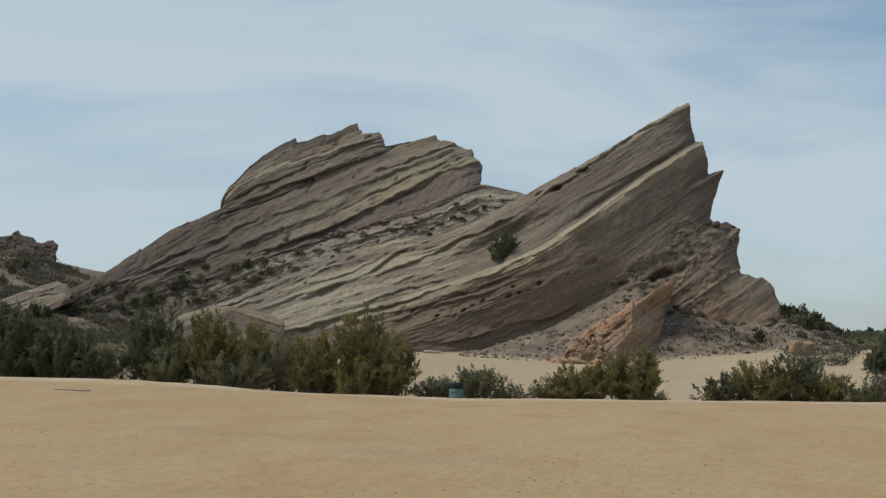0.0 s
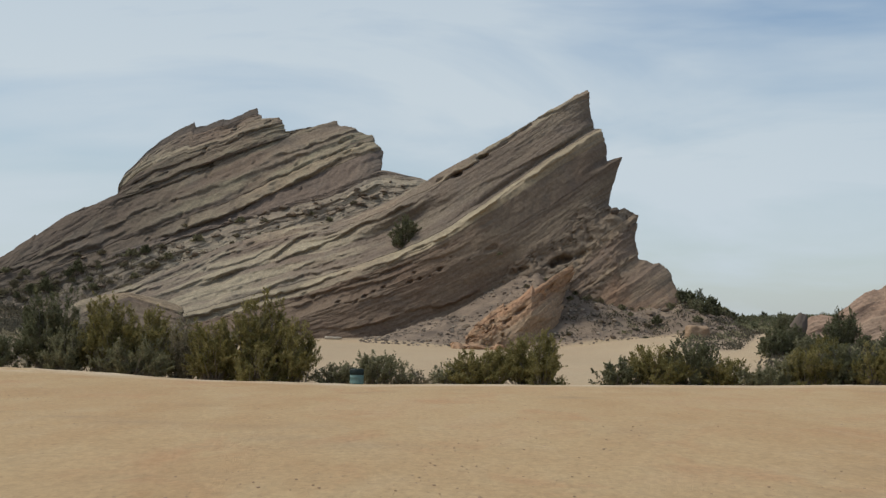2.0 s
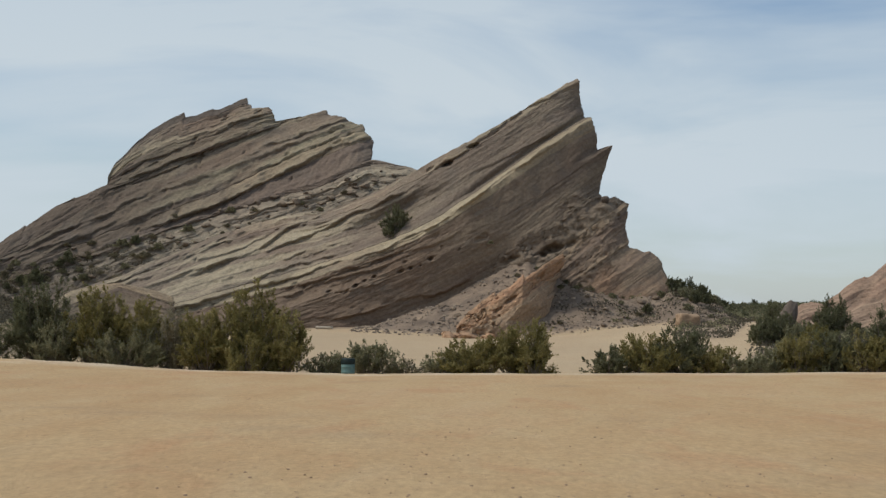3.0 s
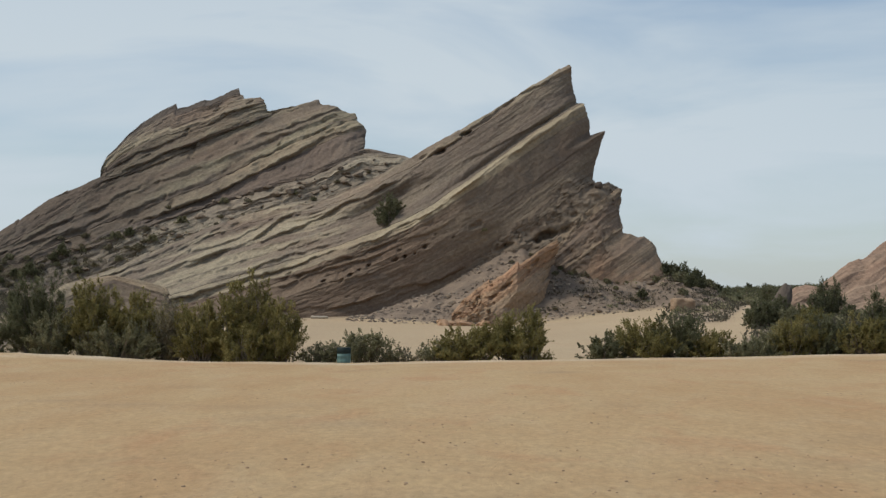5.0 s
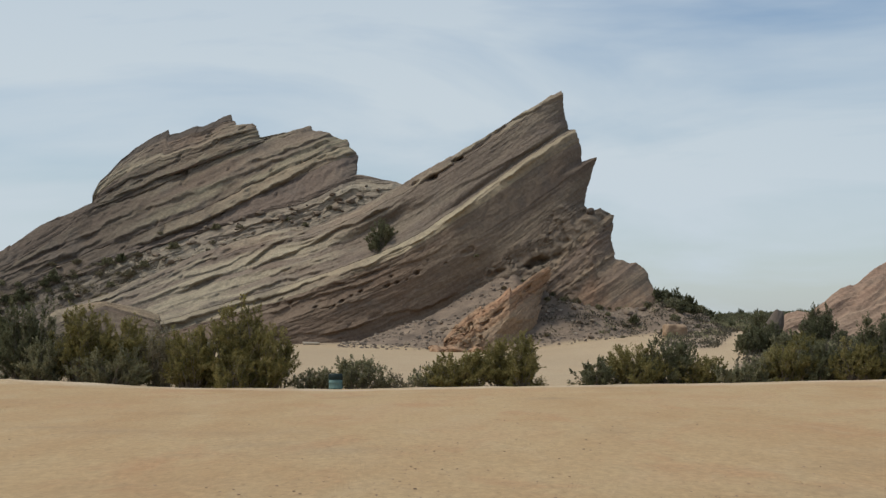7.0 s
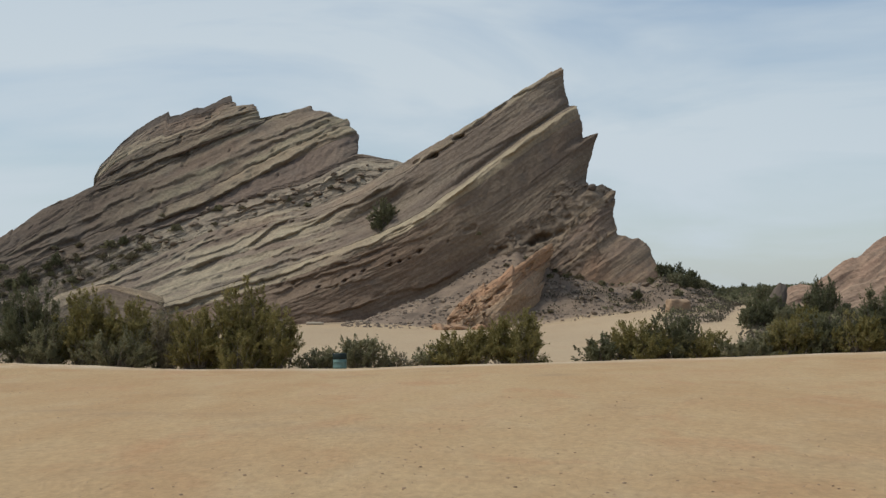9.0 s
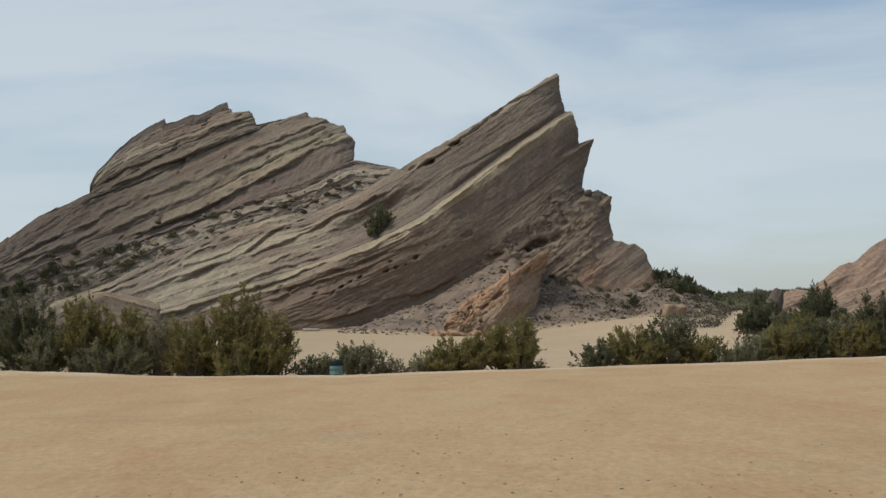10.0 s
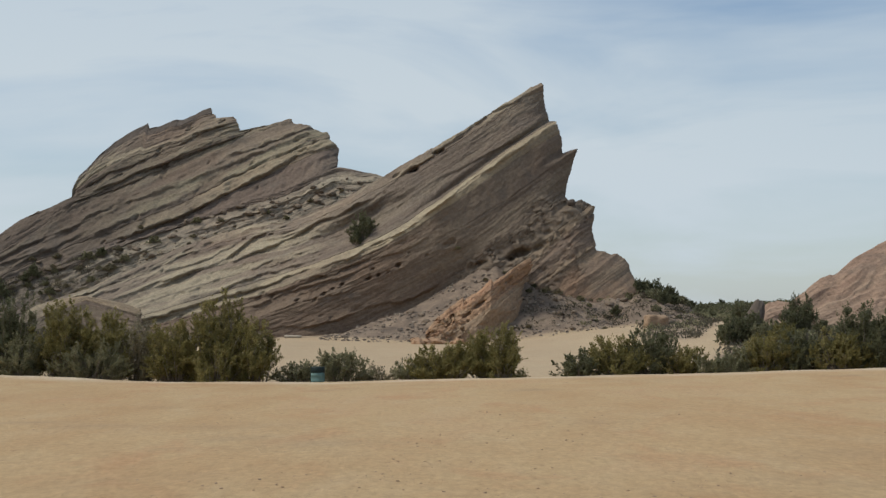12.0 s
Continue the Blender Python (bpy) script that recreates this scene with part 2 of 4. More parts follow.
def plain(name, color, rough=0.8, vary=0.25, scale=6.0, metal=0.0):
    m = Mat(name, rough)
    m.b.inputs["Metallic"].default_value = metal
    f = m.noise(m.pos(), scale, 5.0, 0.65)
    lo, hi = tuple(c * (1 - vary) for c in color), tuple(min(1, c * (1 + vary)) for c in color)
    return m.done(m.ramp(f, [(0.3, lo), (0.7, hi)]), m.bump(f, 0.02, 0.4))


BARK = plain("grey_bark", (0.24, 0.20, 0.155))
DRY_WOOD = plain("bleached_wood", (0.42, 0.36, 0.28), 0.85)
CAN_PAINT = plain("faded_teal_paint", (0.12, 0.20, 0.185), 0.6, 0.2)
CAN_DARK = plain("dark_green_lid", (0.014, 0.024, 0.022), 0.5, 0.2)


def stone_material():
    m = Mat("broken_stone", 0.95)
    isl = m.n("ShaderNodeNewGeometry")
    return m.done(m.ramp(isl.outputs["Random Per Island"], [(0.0, (0.12, 0.098, 0.08)), (0.6, (0.23, 0.185, 0.145)), (1.0, (0.37, 0.30, 0.225))]))


STONE = stone_material()
PEBBLE = plain("pebble_stone", (0.33, 0.23, 0.15), 0.9, 0.35, 2.0)


# ---- noise and mesh tools ----
def hashed(i, seed=0.0):
    """A random number 0..1 for each whole number in the array."""
    v = np.sin(np.asarray(i, dtype=np.float64) * 127.1 + seed * 311.7 + 74.7) * 43758.5453
    return v - np.floor(v)


def vnoise(x, y, seed=0.0):
    """Smooth value noise -1..1."""
    x, y = np.asarray(x, dtype=np.float64), np.asarray(y, dtype=np.float64)
    xi, yi = np.floor(x), np.floor(y)
    fx, fy = x - xi, y - yi
    fx, fy = fx * fx * (3 - 2 * fx), fy * fy * (3 - 2 * fy)

    def h(a, b):
        v = np.sin(a * 127.1 + b * 269.5 + seed * 53.7) * 43758.5453
        return v - np.floor(v)

    top = h(xi, yi) * (1 - fx) + h(xi + 1, yi) * fx
    bot = h(xi, yi + 1) * (1 - fx) + h(xi + 1, yi + 1) * fx
    return 2 * (top * (1 - fy) + bot * fy) - 1


def fbm(x, y, seed=0.0, octaves=4, gain=0.5):
    total, amp = 0.0, 1.0
    for o in range(octaves):
        total = total + amp * vnoise(x * 2 ** o, y * 2 ** o, seed + 7.3 * o)
        amp *= gain
    return total


def smooth(a, b, x):
    q = np.clip((np.asarray(x, dtype=np.float64) - a) / (b - a), 0, 1)
    return q * q * (3 - 2 * q)


def mesh_from(name, verts, faces, material, uv=None, shade=True):
    me = bpy.data.meshes.new(name)
    me.from_pydata([tuple(v) for v in np.asarray(verts).tolist()], [], faces if isinstance(faces, list) else faces.tolist())
    if uv is not None:
        layer = me.uv_layers.new(name="beds")
        idx = np.empty(len(me.loops), dtype=np.int32)
        me.loops.foreach_get("vertex_index", idx)
        layer.data.foreach_set("uv", np.asarray(uv, dtype=np.float32)[idx].ravel())
    me.materials.append(material)
    if shade:
        me.polygons.foreach_set("use_smooth", np.ones(len(me.polygons), dtype=bool))
    me.update()
    return me


def grid_faces(rows, cols, start=0, flip=False):
    a = (np.arange(rows - 1)[:, None] * cols + np.arange(cols - 1)[None, :] + start).ravel()
    q = np.stack([a, a + 1, a + cols + 1, a + cols], axis=1)
    return q[:, ::-1] if flip else q


def part(name, me, parent, label=""):
    ob = new(name, me)
    ob.parent = parent
    return tagged(ob, label) if label else ob


def bm_mesh(name, bm, material, shade=False):
    me = bpy.data.meshes.new(name)
    bm.to_mesh(me)
    bm.free()
    me.materials.append(material)
    if shade:
        me.polygons.foreach_set("use_smooth", np.ones(len(me.polygons), dtype=bool))
    return me


# ---- ground ----
EDGE_X = [-60, -24, -18, -12, -4.5, 4, 11, 19, 40]
EDGE_Z = [0.03, -0.02, -0.01, -0.25, -0.36, -0.20, -0.11, 0.06, 0.18]
TALUS_X = [-60, -26, -14, -11.6, -7.7, -4.6, -1.5, 1.2, 3.9, 7, 10, 13, 15.6, 19.4, 23.3, 27, 30, 33, 38, 46, 56, 70, 120]
TALUS_Z = [0.0, 0.0, 0.6, 1.0, 2.3, 3.7, 5.3, 6.9, 8.3, 10.0, 11.2, 9.3, 6.6, 5.0, 4.2, 4.2, 4.4, 4.2, 3.2, 2.2, 1.7, 1.6, 2.0]


def road_x(y):
    """Middle of the dirt road that climbs away beside the fin."""
    return 19.0 + (y - 100) * 0.243


def talus(x, y):
    """The stony slope at the foot of the rocks; on the far side it starts behind the dirt road."""
    foot = np.maximum(186.5 + 1.5 * vnoise(x * 0.12, 0 * x, 5.0) + 3.0 * smooth(19, 25, x), np.minimum(117 + (x - 20) / 0.2325, 272))
    run = np.interp(x, [-14, 0, 12, 16, 30, 38], [13, 15.5, 16, 12, 12, 24])
    q = np.clip((y - foot) / run, 0, 1)
    return np.interp(x, TALUS_X, TALUS_Z) * (0.75 * q + 0.25 * smooth(0, 1, q)) * smooth(0.0, 0.08, q)


def ground_z(x, y):
    """Height of the ground: a flat packed lot, a slight dip behind its lip, sand up to the rocks, stony slopes at their foot."""
    x, y = np.asarray(x, dtype=np.float64), np.asarray(y, dtype=np.float64)
    e = np.interp(x, EDGE_X, EDGE_Z)
    lip = 60.0 + 0.5 * vnoise(x * 0.25, 0 * x, 3.0)
    z = e * np.clip(y / 60, 0, 1) ** 1.6
    z = z - 0.22 * smooth(lip, lip + 1.5, y) + (0.03 + 0.09 * smooth(-12.5, -15.5, x)) * np.exp(-((y - lip) / 0.6) ** 2)
    back_z = np.interp(x, [-120, -40, -18, -8, 0, 8, 15, 22, 30, 45, 90], [2.0, 0.95, 0.9, 0.5, 0.2, 0.2, 0.8, 1.9, 2.5, 3.2, 4.6])
    z = z + (back_z - e + 0.22) * smooth(64, 190, y)
    tal = talus(x, y)
    left = np.interp(x, [-140, -95, -70, -50, -35], [10, 8, 5.5, 2.5, 0]) * smooth(165, 250, y)
    rough = smooth(186, 196, y) * np.clip((tal + left) / 2, 0, 1)
    z = z + tal + left + rough * (0.35 * fbm(x * 0.35, y * 0.35, 2.0) + 0.12 * fbm(x * 1.7, y * 1.7, 4.0))
    z = z + 9.0 * smooth(-92, -124, x) * smooth(255, 320, y) + 1.2 * smooth(40, 60, x) * smooth(250, 300, y) - 26 * smooth(335, 900, y)
    z = z + 0.02 * fbm(x * 0.5, y * 0.5, 9.0, 3) * (y < 64)
    return z


def build_ground():
    def steps(*runs):
        out = []
        for a, b, s in runs:
            out += list(np.arange(a, b, s))
        return np.array(out)

    xs = steps((-4000, -400, 400), (-400, -130, 15), (-130, -90, 2), (-90, 75, 0.5), (75, 130, 4), (130, 400, 20), (400, 4001, 400))
    ys = steps((-300, 0, 30), (0, 56, 0.7), (56, 66, 0.2), (66, 180, 2.0), (180, 240, 0.5), (240, 400, 4), (400, 5001, 200))
    X, Y = np.meshgrid(xs, ys)
    Z = ground_z(X, Y)
    me = mesh_from("ground", np.stack([X, Y, Z], -1).reshape(-1, 3), grid_faces(len(ys), len(xs)), GROUND)
    rise = talus(X, Y)
    soil = smooth(0.1, 0.75, rise + 0.25 * fbm(X * 0.3, Y * 0.3, 6.0))
    soil = np.maximum(soil, smooth(-19, -25, X + 3 * vnoise(X * 0.1, Y * 0.1, 2.0)) * smooth(68, 85, Y))
    soil = np.maximum(soil, smooth(60.6, 61.6, Y) * (1 - smooth(66, 72, Y)) * (0.4 + 0.3 * vnoise(X * 0.4, Y * 0.4, 11.0)) * (np.abs(X - 6.1) > 1.2))
    soil = np.maximum(soil, smooth(1.4, 2.6, X - road_x(Y) + 0.8 * vnoise(X * 0.2, Y * 0.1, 3.0)) * smooth(84, 96, Y))
    # low stony island between the two branches of the road
    island = smooth(0.0, 1.5, X - 0.148 * Y + 0.8 * vnoise(X * 0.3, Y * 0.1, 14.0)) * smooth(122, 134, Y + 4 * vnoise(X * 0.4, Y * 0.1, 15.0)) * (X < road_x(Y))
    soil = np.maximum(soil, island * (0.8 + 0.2 * vnoise(X * 0.6, Y * 0.3, 16.0)))
    soil = np.maximum(soil, 0.12 * smooth(61, 70, Y) * (0.75 + 0.5 * vnoise(X * 0.15, Y * 0.06, 21.0)))
    # the dirt road that climbs away on the far side stays sandy
    road = np.exp(-(((X - road_x(Y)) / 1.7) ** 4)) * smooth(95, 110, Y) * (1 - smooth(215, 235, Y))
    soil = soil * (1 - 0.9 * np.clip(1.3 * road, 0, 1))
    attr = me.attributes.new("soil", "FLOAT", "POINT")
    attr.data.foreach_set("value", soil.ravel().astype(np.float32))
    tagged(new("ground", me), "pale packed desert sand and stony slopes", "ground", kind="structure")


build_ground()


# ---- layered rocks ----
def bed_relief(u, v, seed, size=1.0, fine=1.0):
    """How far the beds stand out: every bed has its own ledge on top and is undercut below."""
    out = np.zeros_like(u)
    for k, (thick, amp) in enumerate(((5.6, 0.5), (2.3, 0.36), (1.05, 0.34), (0.5, 0.24), (0.27, 0.13))):
        thick, amp = thick * size, amp * size
        w = v / thick + 0.30 * fbm(u * 0.022 / size, v * 0.05 / size, seed + k, 3) + 0.09 * vnoise(u * 0.3 / size, v * 0.3 / size, seed + 20 + k)
        i = np.floor(w)
        f = w - i
        stand = hashed(i, seed + k)
        fade = smooth(-0.15, 0.6, vnoise(u * (0.035 + 0.03 * k) / size, i * 3.7, seed + 40 + k) + 0.35 * vnoise(u * 0.02 / size, v * 0.05 / size, seed + 55 + k))
        top = smooth(0.0, 0.45, 1 - f)
        out += amp * fade * (0.35 + 0.65 * stand) * top * (1 - 0.3 * smooth(0.55, 1.0, 1 - f)) * (0.15 + 0.85 * fine if k == 0 else fine)
    out += size * (0.28 * fbm(u * 0.06 / size, v * 0.32 / size, seed + 60, 6, 0.56) * (0.22 + 0.78 * fine) + (0.07 + 0.10 * fine) * fbm(u * 0.55 / size, v * 1.5 / size, seed + 66, 4, 0.7))
    # short broken ledges and chips
    chip = fbm(u * 0.16 / size, v * 1.25 / size, seed + 71, 3, 0.6)
    out += size * 0.17 * fine * np.round(chip * 2.2) * 0.6
    # weathered hollows, strung along the beds
    hol = vnoise(u * 0.6 / size, v * 1.3 / size, seed + 80) + 0.35 * vnoise(u * 0.07 / size, v * 0.35 / size, seed + 81)
    out -= size * 0.6 * smooth(0.72, 0.95, hol) * fine
    return 0.8 * out


SURFACE = {}


def strata_rock(name, label, guides, ends, depth, material, cell=(0.2, 0.13), thick=12.0, seed=1.0,
                ledges=(), hollows=(), grooves=(), smooth_zone=None, rough_zone=None, saw=0.0, size=1.0, round_off=3.0, left=None, jag=0.5, beds=(), lips=(), caves=(), gullies=0.0, fall=0.3, under=(), category="rock formation"):
    """A tilted stack of beds. guides: height in the stack 0..1 -> the line (x, z) of that bed;
    ends: (height, x) where the beds break off on the right; depth(x, z): the lie of the front face."""
    hs = sorted(guides)
    x_left = left if left is not None else min(p[0] for p in guides[hs[-1]])
    x_max = max(x for _, x in ends)
    tall = max(p[1] for p in guides[hs[-1]]) - min(p[1] for p in guides[hs[0]])
    nb = int(min(460, max(30, tall * 0.72 / cell[1])))
    ns = int(min(680, max(40, (x_max - x_left) / cell[0])))
    b = np.linspace(hs[0], hs[-1], nb)
    eb, ex = np.array(ends).T
    order = np.argsort(eb)
    xr = np.interp(b, eb[order], ex[order]) + jag * fbm(b * 19, 0 * b, seed + 3, 4, 0.55) * 0.55
    xr = xr + 0.7 * jag * (hashed(np.floor(b * 34 + 0.7 * vnoise(b * 9, 0 * b, seed)), seed + 1) - 0.5)
    s = np.linspace(0, 1, ns)
    X = x_left + (xr[:, None] - x_left) * s[None, :]

    def line(h, x):
        px, pz = np.array(guides[h]).T
        slope = (pz[-1] - pz[-2]) / (px[-1] - px[-2])
        return np.interp(x, px, pz) + np.maximum(x - px[-1], 0) * slope

    zs = np.stack([line(h, X) for h in hs])
    B = np.repeat(b[:, None], ns, 1)
    Z = np.zeros_like(X)
    for k in range(len(hs) - 1):
        f = np.clip((B - hs[k]) / (hs[k + 1] - hs[k]), 0, 1)
        use = (B >= hs[k]) & (B <= hs[k + 1])
        Z = np.where(use, zs[k] * (1 - f) + zs[k + 1] * f, Z)
    # metres across the beds
    v = np.cumsum(np.concatenate([[0], np.diff(np.median(Z[:, ns // 4:], axis=1))])) * 0.85
    V = np.repeat(v[:, None], ns, 1)
    U = X * 1.15
    fine = np.ones_like(X) if smooth_zone is None else smooth_zone(X, B)
    out = bed_relief(U, V, seed, size, fine)
    if rough_zone is not None:
        r = rough_zone(X, B)
        crack = np.abs(fbm(X * 0.30 + 0.25 * Z, Z * 0.34 - 0.2 * X, seed + 91, 4, 0.6))
        out += r * (0.55 * fbm(X * 0.24, Z * 0.3, seed + 90, 6, 0.66) - 0.5 * smooth(0.10, 0.0, crack))
    for h0, amp, fall, x0, x1 in ledges:
        hh = h0 + 0.012 * vnoise(X * 0.08, 0 * X, seed + h0 * 10) + 0.004 * vnoise(X * 0.5, 0 * X, seed + h0 * 17)
        out += amp * np.where(B < hh, np.exp(-(hh - B) / fall), np.exp(-(B - hh) / (0.008 * amp + 0.002))) * smooth(x0, x0 + 12, X) * (1 - smooth(x1 - 9, x1, X))
    for h0, deep, wide, x0, x1 in grooves:
        hh = h0 + 0.012 * vnoise(X * 0.08, 0 * X, seed + 8.0)
        out -= deep * np.exp(-(((B - hh) / wide) ** 2)) * smooth(x0, x0 + 8, X) * (1 - smooth(x1 - 5, x1, X))
    for hx, hb, rx, rb, deep in hollows:
        q = ((X - hx) / rx) ** 2 + ((B - hb) / rb) ** 2
        out -= 0.55 * deep * np.exp(-np.maximum(q, 0) ** 2) * (1 + 0.25 * vnoise(X * 0.4, B * 30, seed + hx))
    # hard beds: a lip that juts out, its top sloping back, the softer rock below it hollowed
    lip_tone = np.zeros_like(X)
    for line_x, line_z, amp, up, down, pale_amount in lips:
        px, pz = np.array(line_x, dtype=float), np.array(line_z, dtype=float)
        k = line_x[0] * 3.1 + line_z[0]
        zc = np.interp(X, px, pz) + 0.34 * fbm(X * 0.3, 0 * X, seed + k, 4, 0.55)
        on = smooth(px[0], px[0] + 2.5, X) * (1 - smooth(px[-1] - 2.5, px[-1], X)) * (0.4 + 0.6 * smooth(-0.45, 0.25, fbm(X * 0.16, 0 * X, seed + k + 3, 3)))
        d = Z - zc
        out += 0.7 * on * amp * np.where(d >= 0, np.exp(-d / up), np.maximum(1 + d / 0.35, 0) - 0.45 * smooth(0.0, -0.3, d) * np.exp(np.minimum(d + 0.3, 0) / down))
        ragged = pale_amount * (0.75 + 0.45 * fbm(X * 0.4, Z * 1.3, seed + k + 5, 3))
        lip_tone = np.maximum(lip_tone, on * ragged * smooth(-0.22, 0.0, d) * np.exp(-(np.maximum(d, 0) / (0.8 * up + 0.15)) ** 2))
    for line_x, line_z, slope, most in under:
        # the beds below this line are undercut: the face leans out over its foot
        below = np.interp(X, line_x, line_z) - Z
        out -= slope * np.clip(below, 0, most) * smooth(line_x[0], line_x[0] + 5, X) * (1 - smooth(line_x[-1] - 6, line_x[-1], X))
    for cx, cz, rx, rz, deep in caves:
        q = 0.7 * fbm(X * 0.9, Z * 1.1, seed + 3 * cx, 3) + ((X - cx + 0.4 * (Z - cz)) / rx) ** 2 + ((Z - cz - 0.45 * (X - cx)) / rz) ** 2
        out -= deep * np.exp(-q * q) * (1 + 0.3 * vnoise(X * 0.9, Z * 0.9, seed + cx))
    if gullies:
        # rain has worn rounded gullies down the slope
        across = 0.60 * X - 0.80 * Z + 1.2 * vnoise(X * 0.15, Z * 0.15, seed + 44)
        run = 0.80 * X + 0.60 * Z
        out += gullies * (1.0 * vnoise(across * 0.42, run * 0.07, seed + 45) + 0.5 * vnoise(across * 0.95, run * 0.16, seed + 46) + 0.25 * vnoise(across * 2.1, run * 0.4, seed + 47))
    lip_tone = np.clip(lip_tone, 0, 0.85)
    # edges turn over towards the back
    to_end = xr[:, None] - X
    to_top = (hs[-1] - B) * (v[-1] - v[0]) / (hs[-1] - hs[0])
    to_left = X - x_left
    turn = np.clip(1 - to_end / round_off, 0, 1) ** 2 + np.clip(1 - to_left / round_off, 0, 1) ** 2
    turn = turn * smooth(0.0, 4.0, to_top) + 1.2 / round_off * np.clip(1 - to_top / 1.6, 0, 1) ** 2
    base_y = depth(X, Z)
    Z = Z + 0.3 * jag * fbm(X * 0.5, B * 30, seed + 9, 4, 0.6) * smooth(0, 3, to_left)
    # broken plates along the crest
    w = X * 0.16 + 0.8 * vnoise(X * 0.11, 0 * X, seed + 70)
    step = (w - np.floor(w)) ** 2 * (0.3 + hashed(np.floor(w), seed + 71))
    Z = Z + saw * (step - 0.35) * np.exp(-to_top / 1.6) * smooth(0, 4, to_left)
    Y = base_y - out + 0.6 * round_off * turn
    SURFACE[name] = np.stack([X, Y, Z], -1).reshape(-1, 3)
    # the far side: the same outline, coarser relief, set back
    rear_y = np.maximum(base_y + thick + 1.5 * fbm(X * 0.12, Z * 0.12, seed + 30, 4), Y + 1.0)
    rear_x = X + np.minimum(X, 0) * (rear_y - Y) / Y - np.where(to_end < 0.01, 0.4, 0.0)

    def slab(r0, r1, owner, mat):
        """The rows r0..r1 as one bed, closed by its edges and a coarser far side."""
        n = r1 - r0
        pick = slice(r0, r1)
        front = np.stack([X[pick], Y[pick], Z[pick]], -1).reshape(-1, 3)
        uv = np.stack([U[pick], V[pick]], -1).reshape(-1, 2)
        rim = np.concatenate([np.arange(ns), np.arange(1, n) * ns + ns - 1, (n - 1) * ns + np.arange(ns - 2, -1, -1), np.arange(n - 2, -1, -1) * ns])
        rear = np.stack([rear_x[pick], rear_y[pick], Z[pick] - fall], -1)
        N, R = n * ns, len(rim)
        edge = rear.reshape(-1, 3)[rim]
        cur = np.arange(R - 1)
        wall = np.stack([rim[:-1], N + cur, N + cur + 1, rim[1:]], axis=1)
        ri = np.unique(np.concatenate([np.arange(0, n, 5), [n - 1]]))
        ci = np.unique(np.concatenate([np.arange(0, ns, 6), [ns - 1]]))
        coarse = rear[ri][:, ci].reshape(-1, 3)
        faces = np.concatenate([grid_faces(n, ns), wall, grid_faces(len(ri), len(ci), N + R, True)])
        uvs = np.concatenate([uv, uv[rim], uv.reshape(n, ns, 2)[ri][:, ci].reshape(-1, 2)])
        me = mesh_from(owner, np.concatenate([front, edge, coarse]), faces, mat, uvs)
        if lips:
            value = np.zeros(len(me.vertices), dtype=np.float32)
            value[:N] = lip_tone[pick].ravel()
            value[N:N + R] = value[rim]
            me.attributes.new("lip_tone", "FLOAT", "POINT").data.foreach_set("value", value)
        return me

    if not beds:
        return tagged(new(name, slab(0, nb, name, material)), label, category)
    thing = new(name)
    cuts = [0] + [int(np.searchsorted(b, h)) for h, _, _ in beds[:-1]] + [nb - 1]
    for r0, r1, (_, words, mat) in zip(cuts, cuts[1:], beds):
        part("rock_bed", slab(r0, r1 + 1, "rock_bed", mat), thing, words)
    return tagged(thing, label, category)


def settle(name, x, z):
    """The place on a rock's front nearest to (x, z)."""
    p = SURFACE[name]
    return p[np.argmin((p[:, 0] - x) ** 2 + (p[:, 2] - z) ** 2)]


def fin_depth(x, z):
    return 198 + (1.6 - 1.15 * smooth(-40, 5, x)) * np.maximum(z, 0)


def ridge_depth(x, z):
    return 212 + 1.0 * np.maximum(z, 0)


FIN = {
    1.0: [(-60.3, 4.5), (-56.8, 5.7), (-49.3, 8.6), (-46.6, 10.3), (-37.8, 15.0), (-32.1, 17.3), (-26.7, 18.6), (-20.7, 19.0), (-15.8, 20.6), (-11.4, 22.3), (-6.1, 25.1), (2.1, 29.4), (8.7, 33.6), (13.4, 36.7), (17.8, 39.5)],
    0.8: [(-58.9, -1.6), (-45.8, 1.6), (-31.2, 6.3), (-23.3, 8.7), (-15.1, 11.3), (-10.9, 12.8), (-6.8, 14.4), (-2.8, 16.5), (0.6, 19.0), (5.0, 22.1), (12.8, 28.2), (20.0, 32.6)],
    0.68: [(-58.1, -4.6), (-39.6, -0.2), (-23.8, 3.9), (-16.0, 6.8), (-8.0, 10.2), (0.8, 14.6), (7.1, 17.8), (14.3, 22.5), (22.4, 28.5)],
    0.42: [(-58.0, -7.1), (-31.0, -2.4), (-18.5, 0.4), (-12.3, 1.5), (-7.7, 2.9), (-1.5, 5.8), (3.9, 8.7), (10.2, 12.5), (15.0, 16.7), (20.4, 20.5)],
    0.36: [(-57.9, -7.2), (-15.3, -1.5), (0.1, 2.7), (7.8, 6.8), (14.1, 10.9), (19.7, 15.9), (24.4, 19.5)],
    0.1: [(-57.7, -13.5), (0.2, -3.4), (11.6, 0.7), (17.8, 4.7), (23.3, 8.3), (28.3, 11.6)],
    0.05: [(-57.6, -16.6), (0.3, -7.3), (15.4, -0.8), (21.6, 2.8), (26.3, 5.6), (30.4, 8.2)],
    0.0: [(-57.4, -19.7), (0.3, -11.8), (15.5, -4.6), (21.5, -1.0), (26.1, 1.9), (31.1, 5.4)],
}
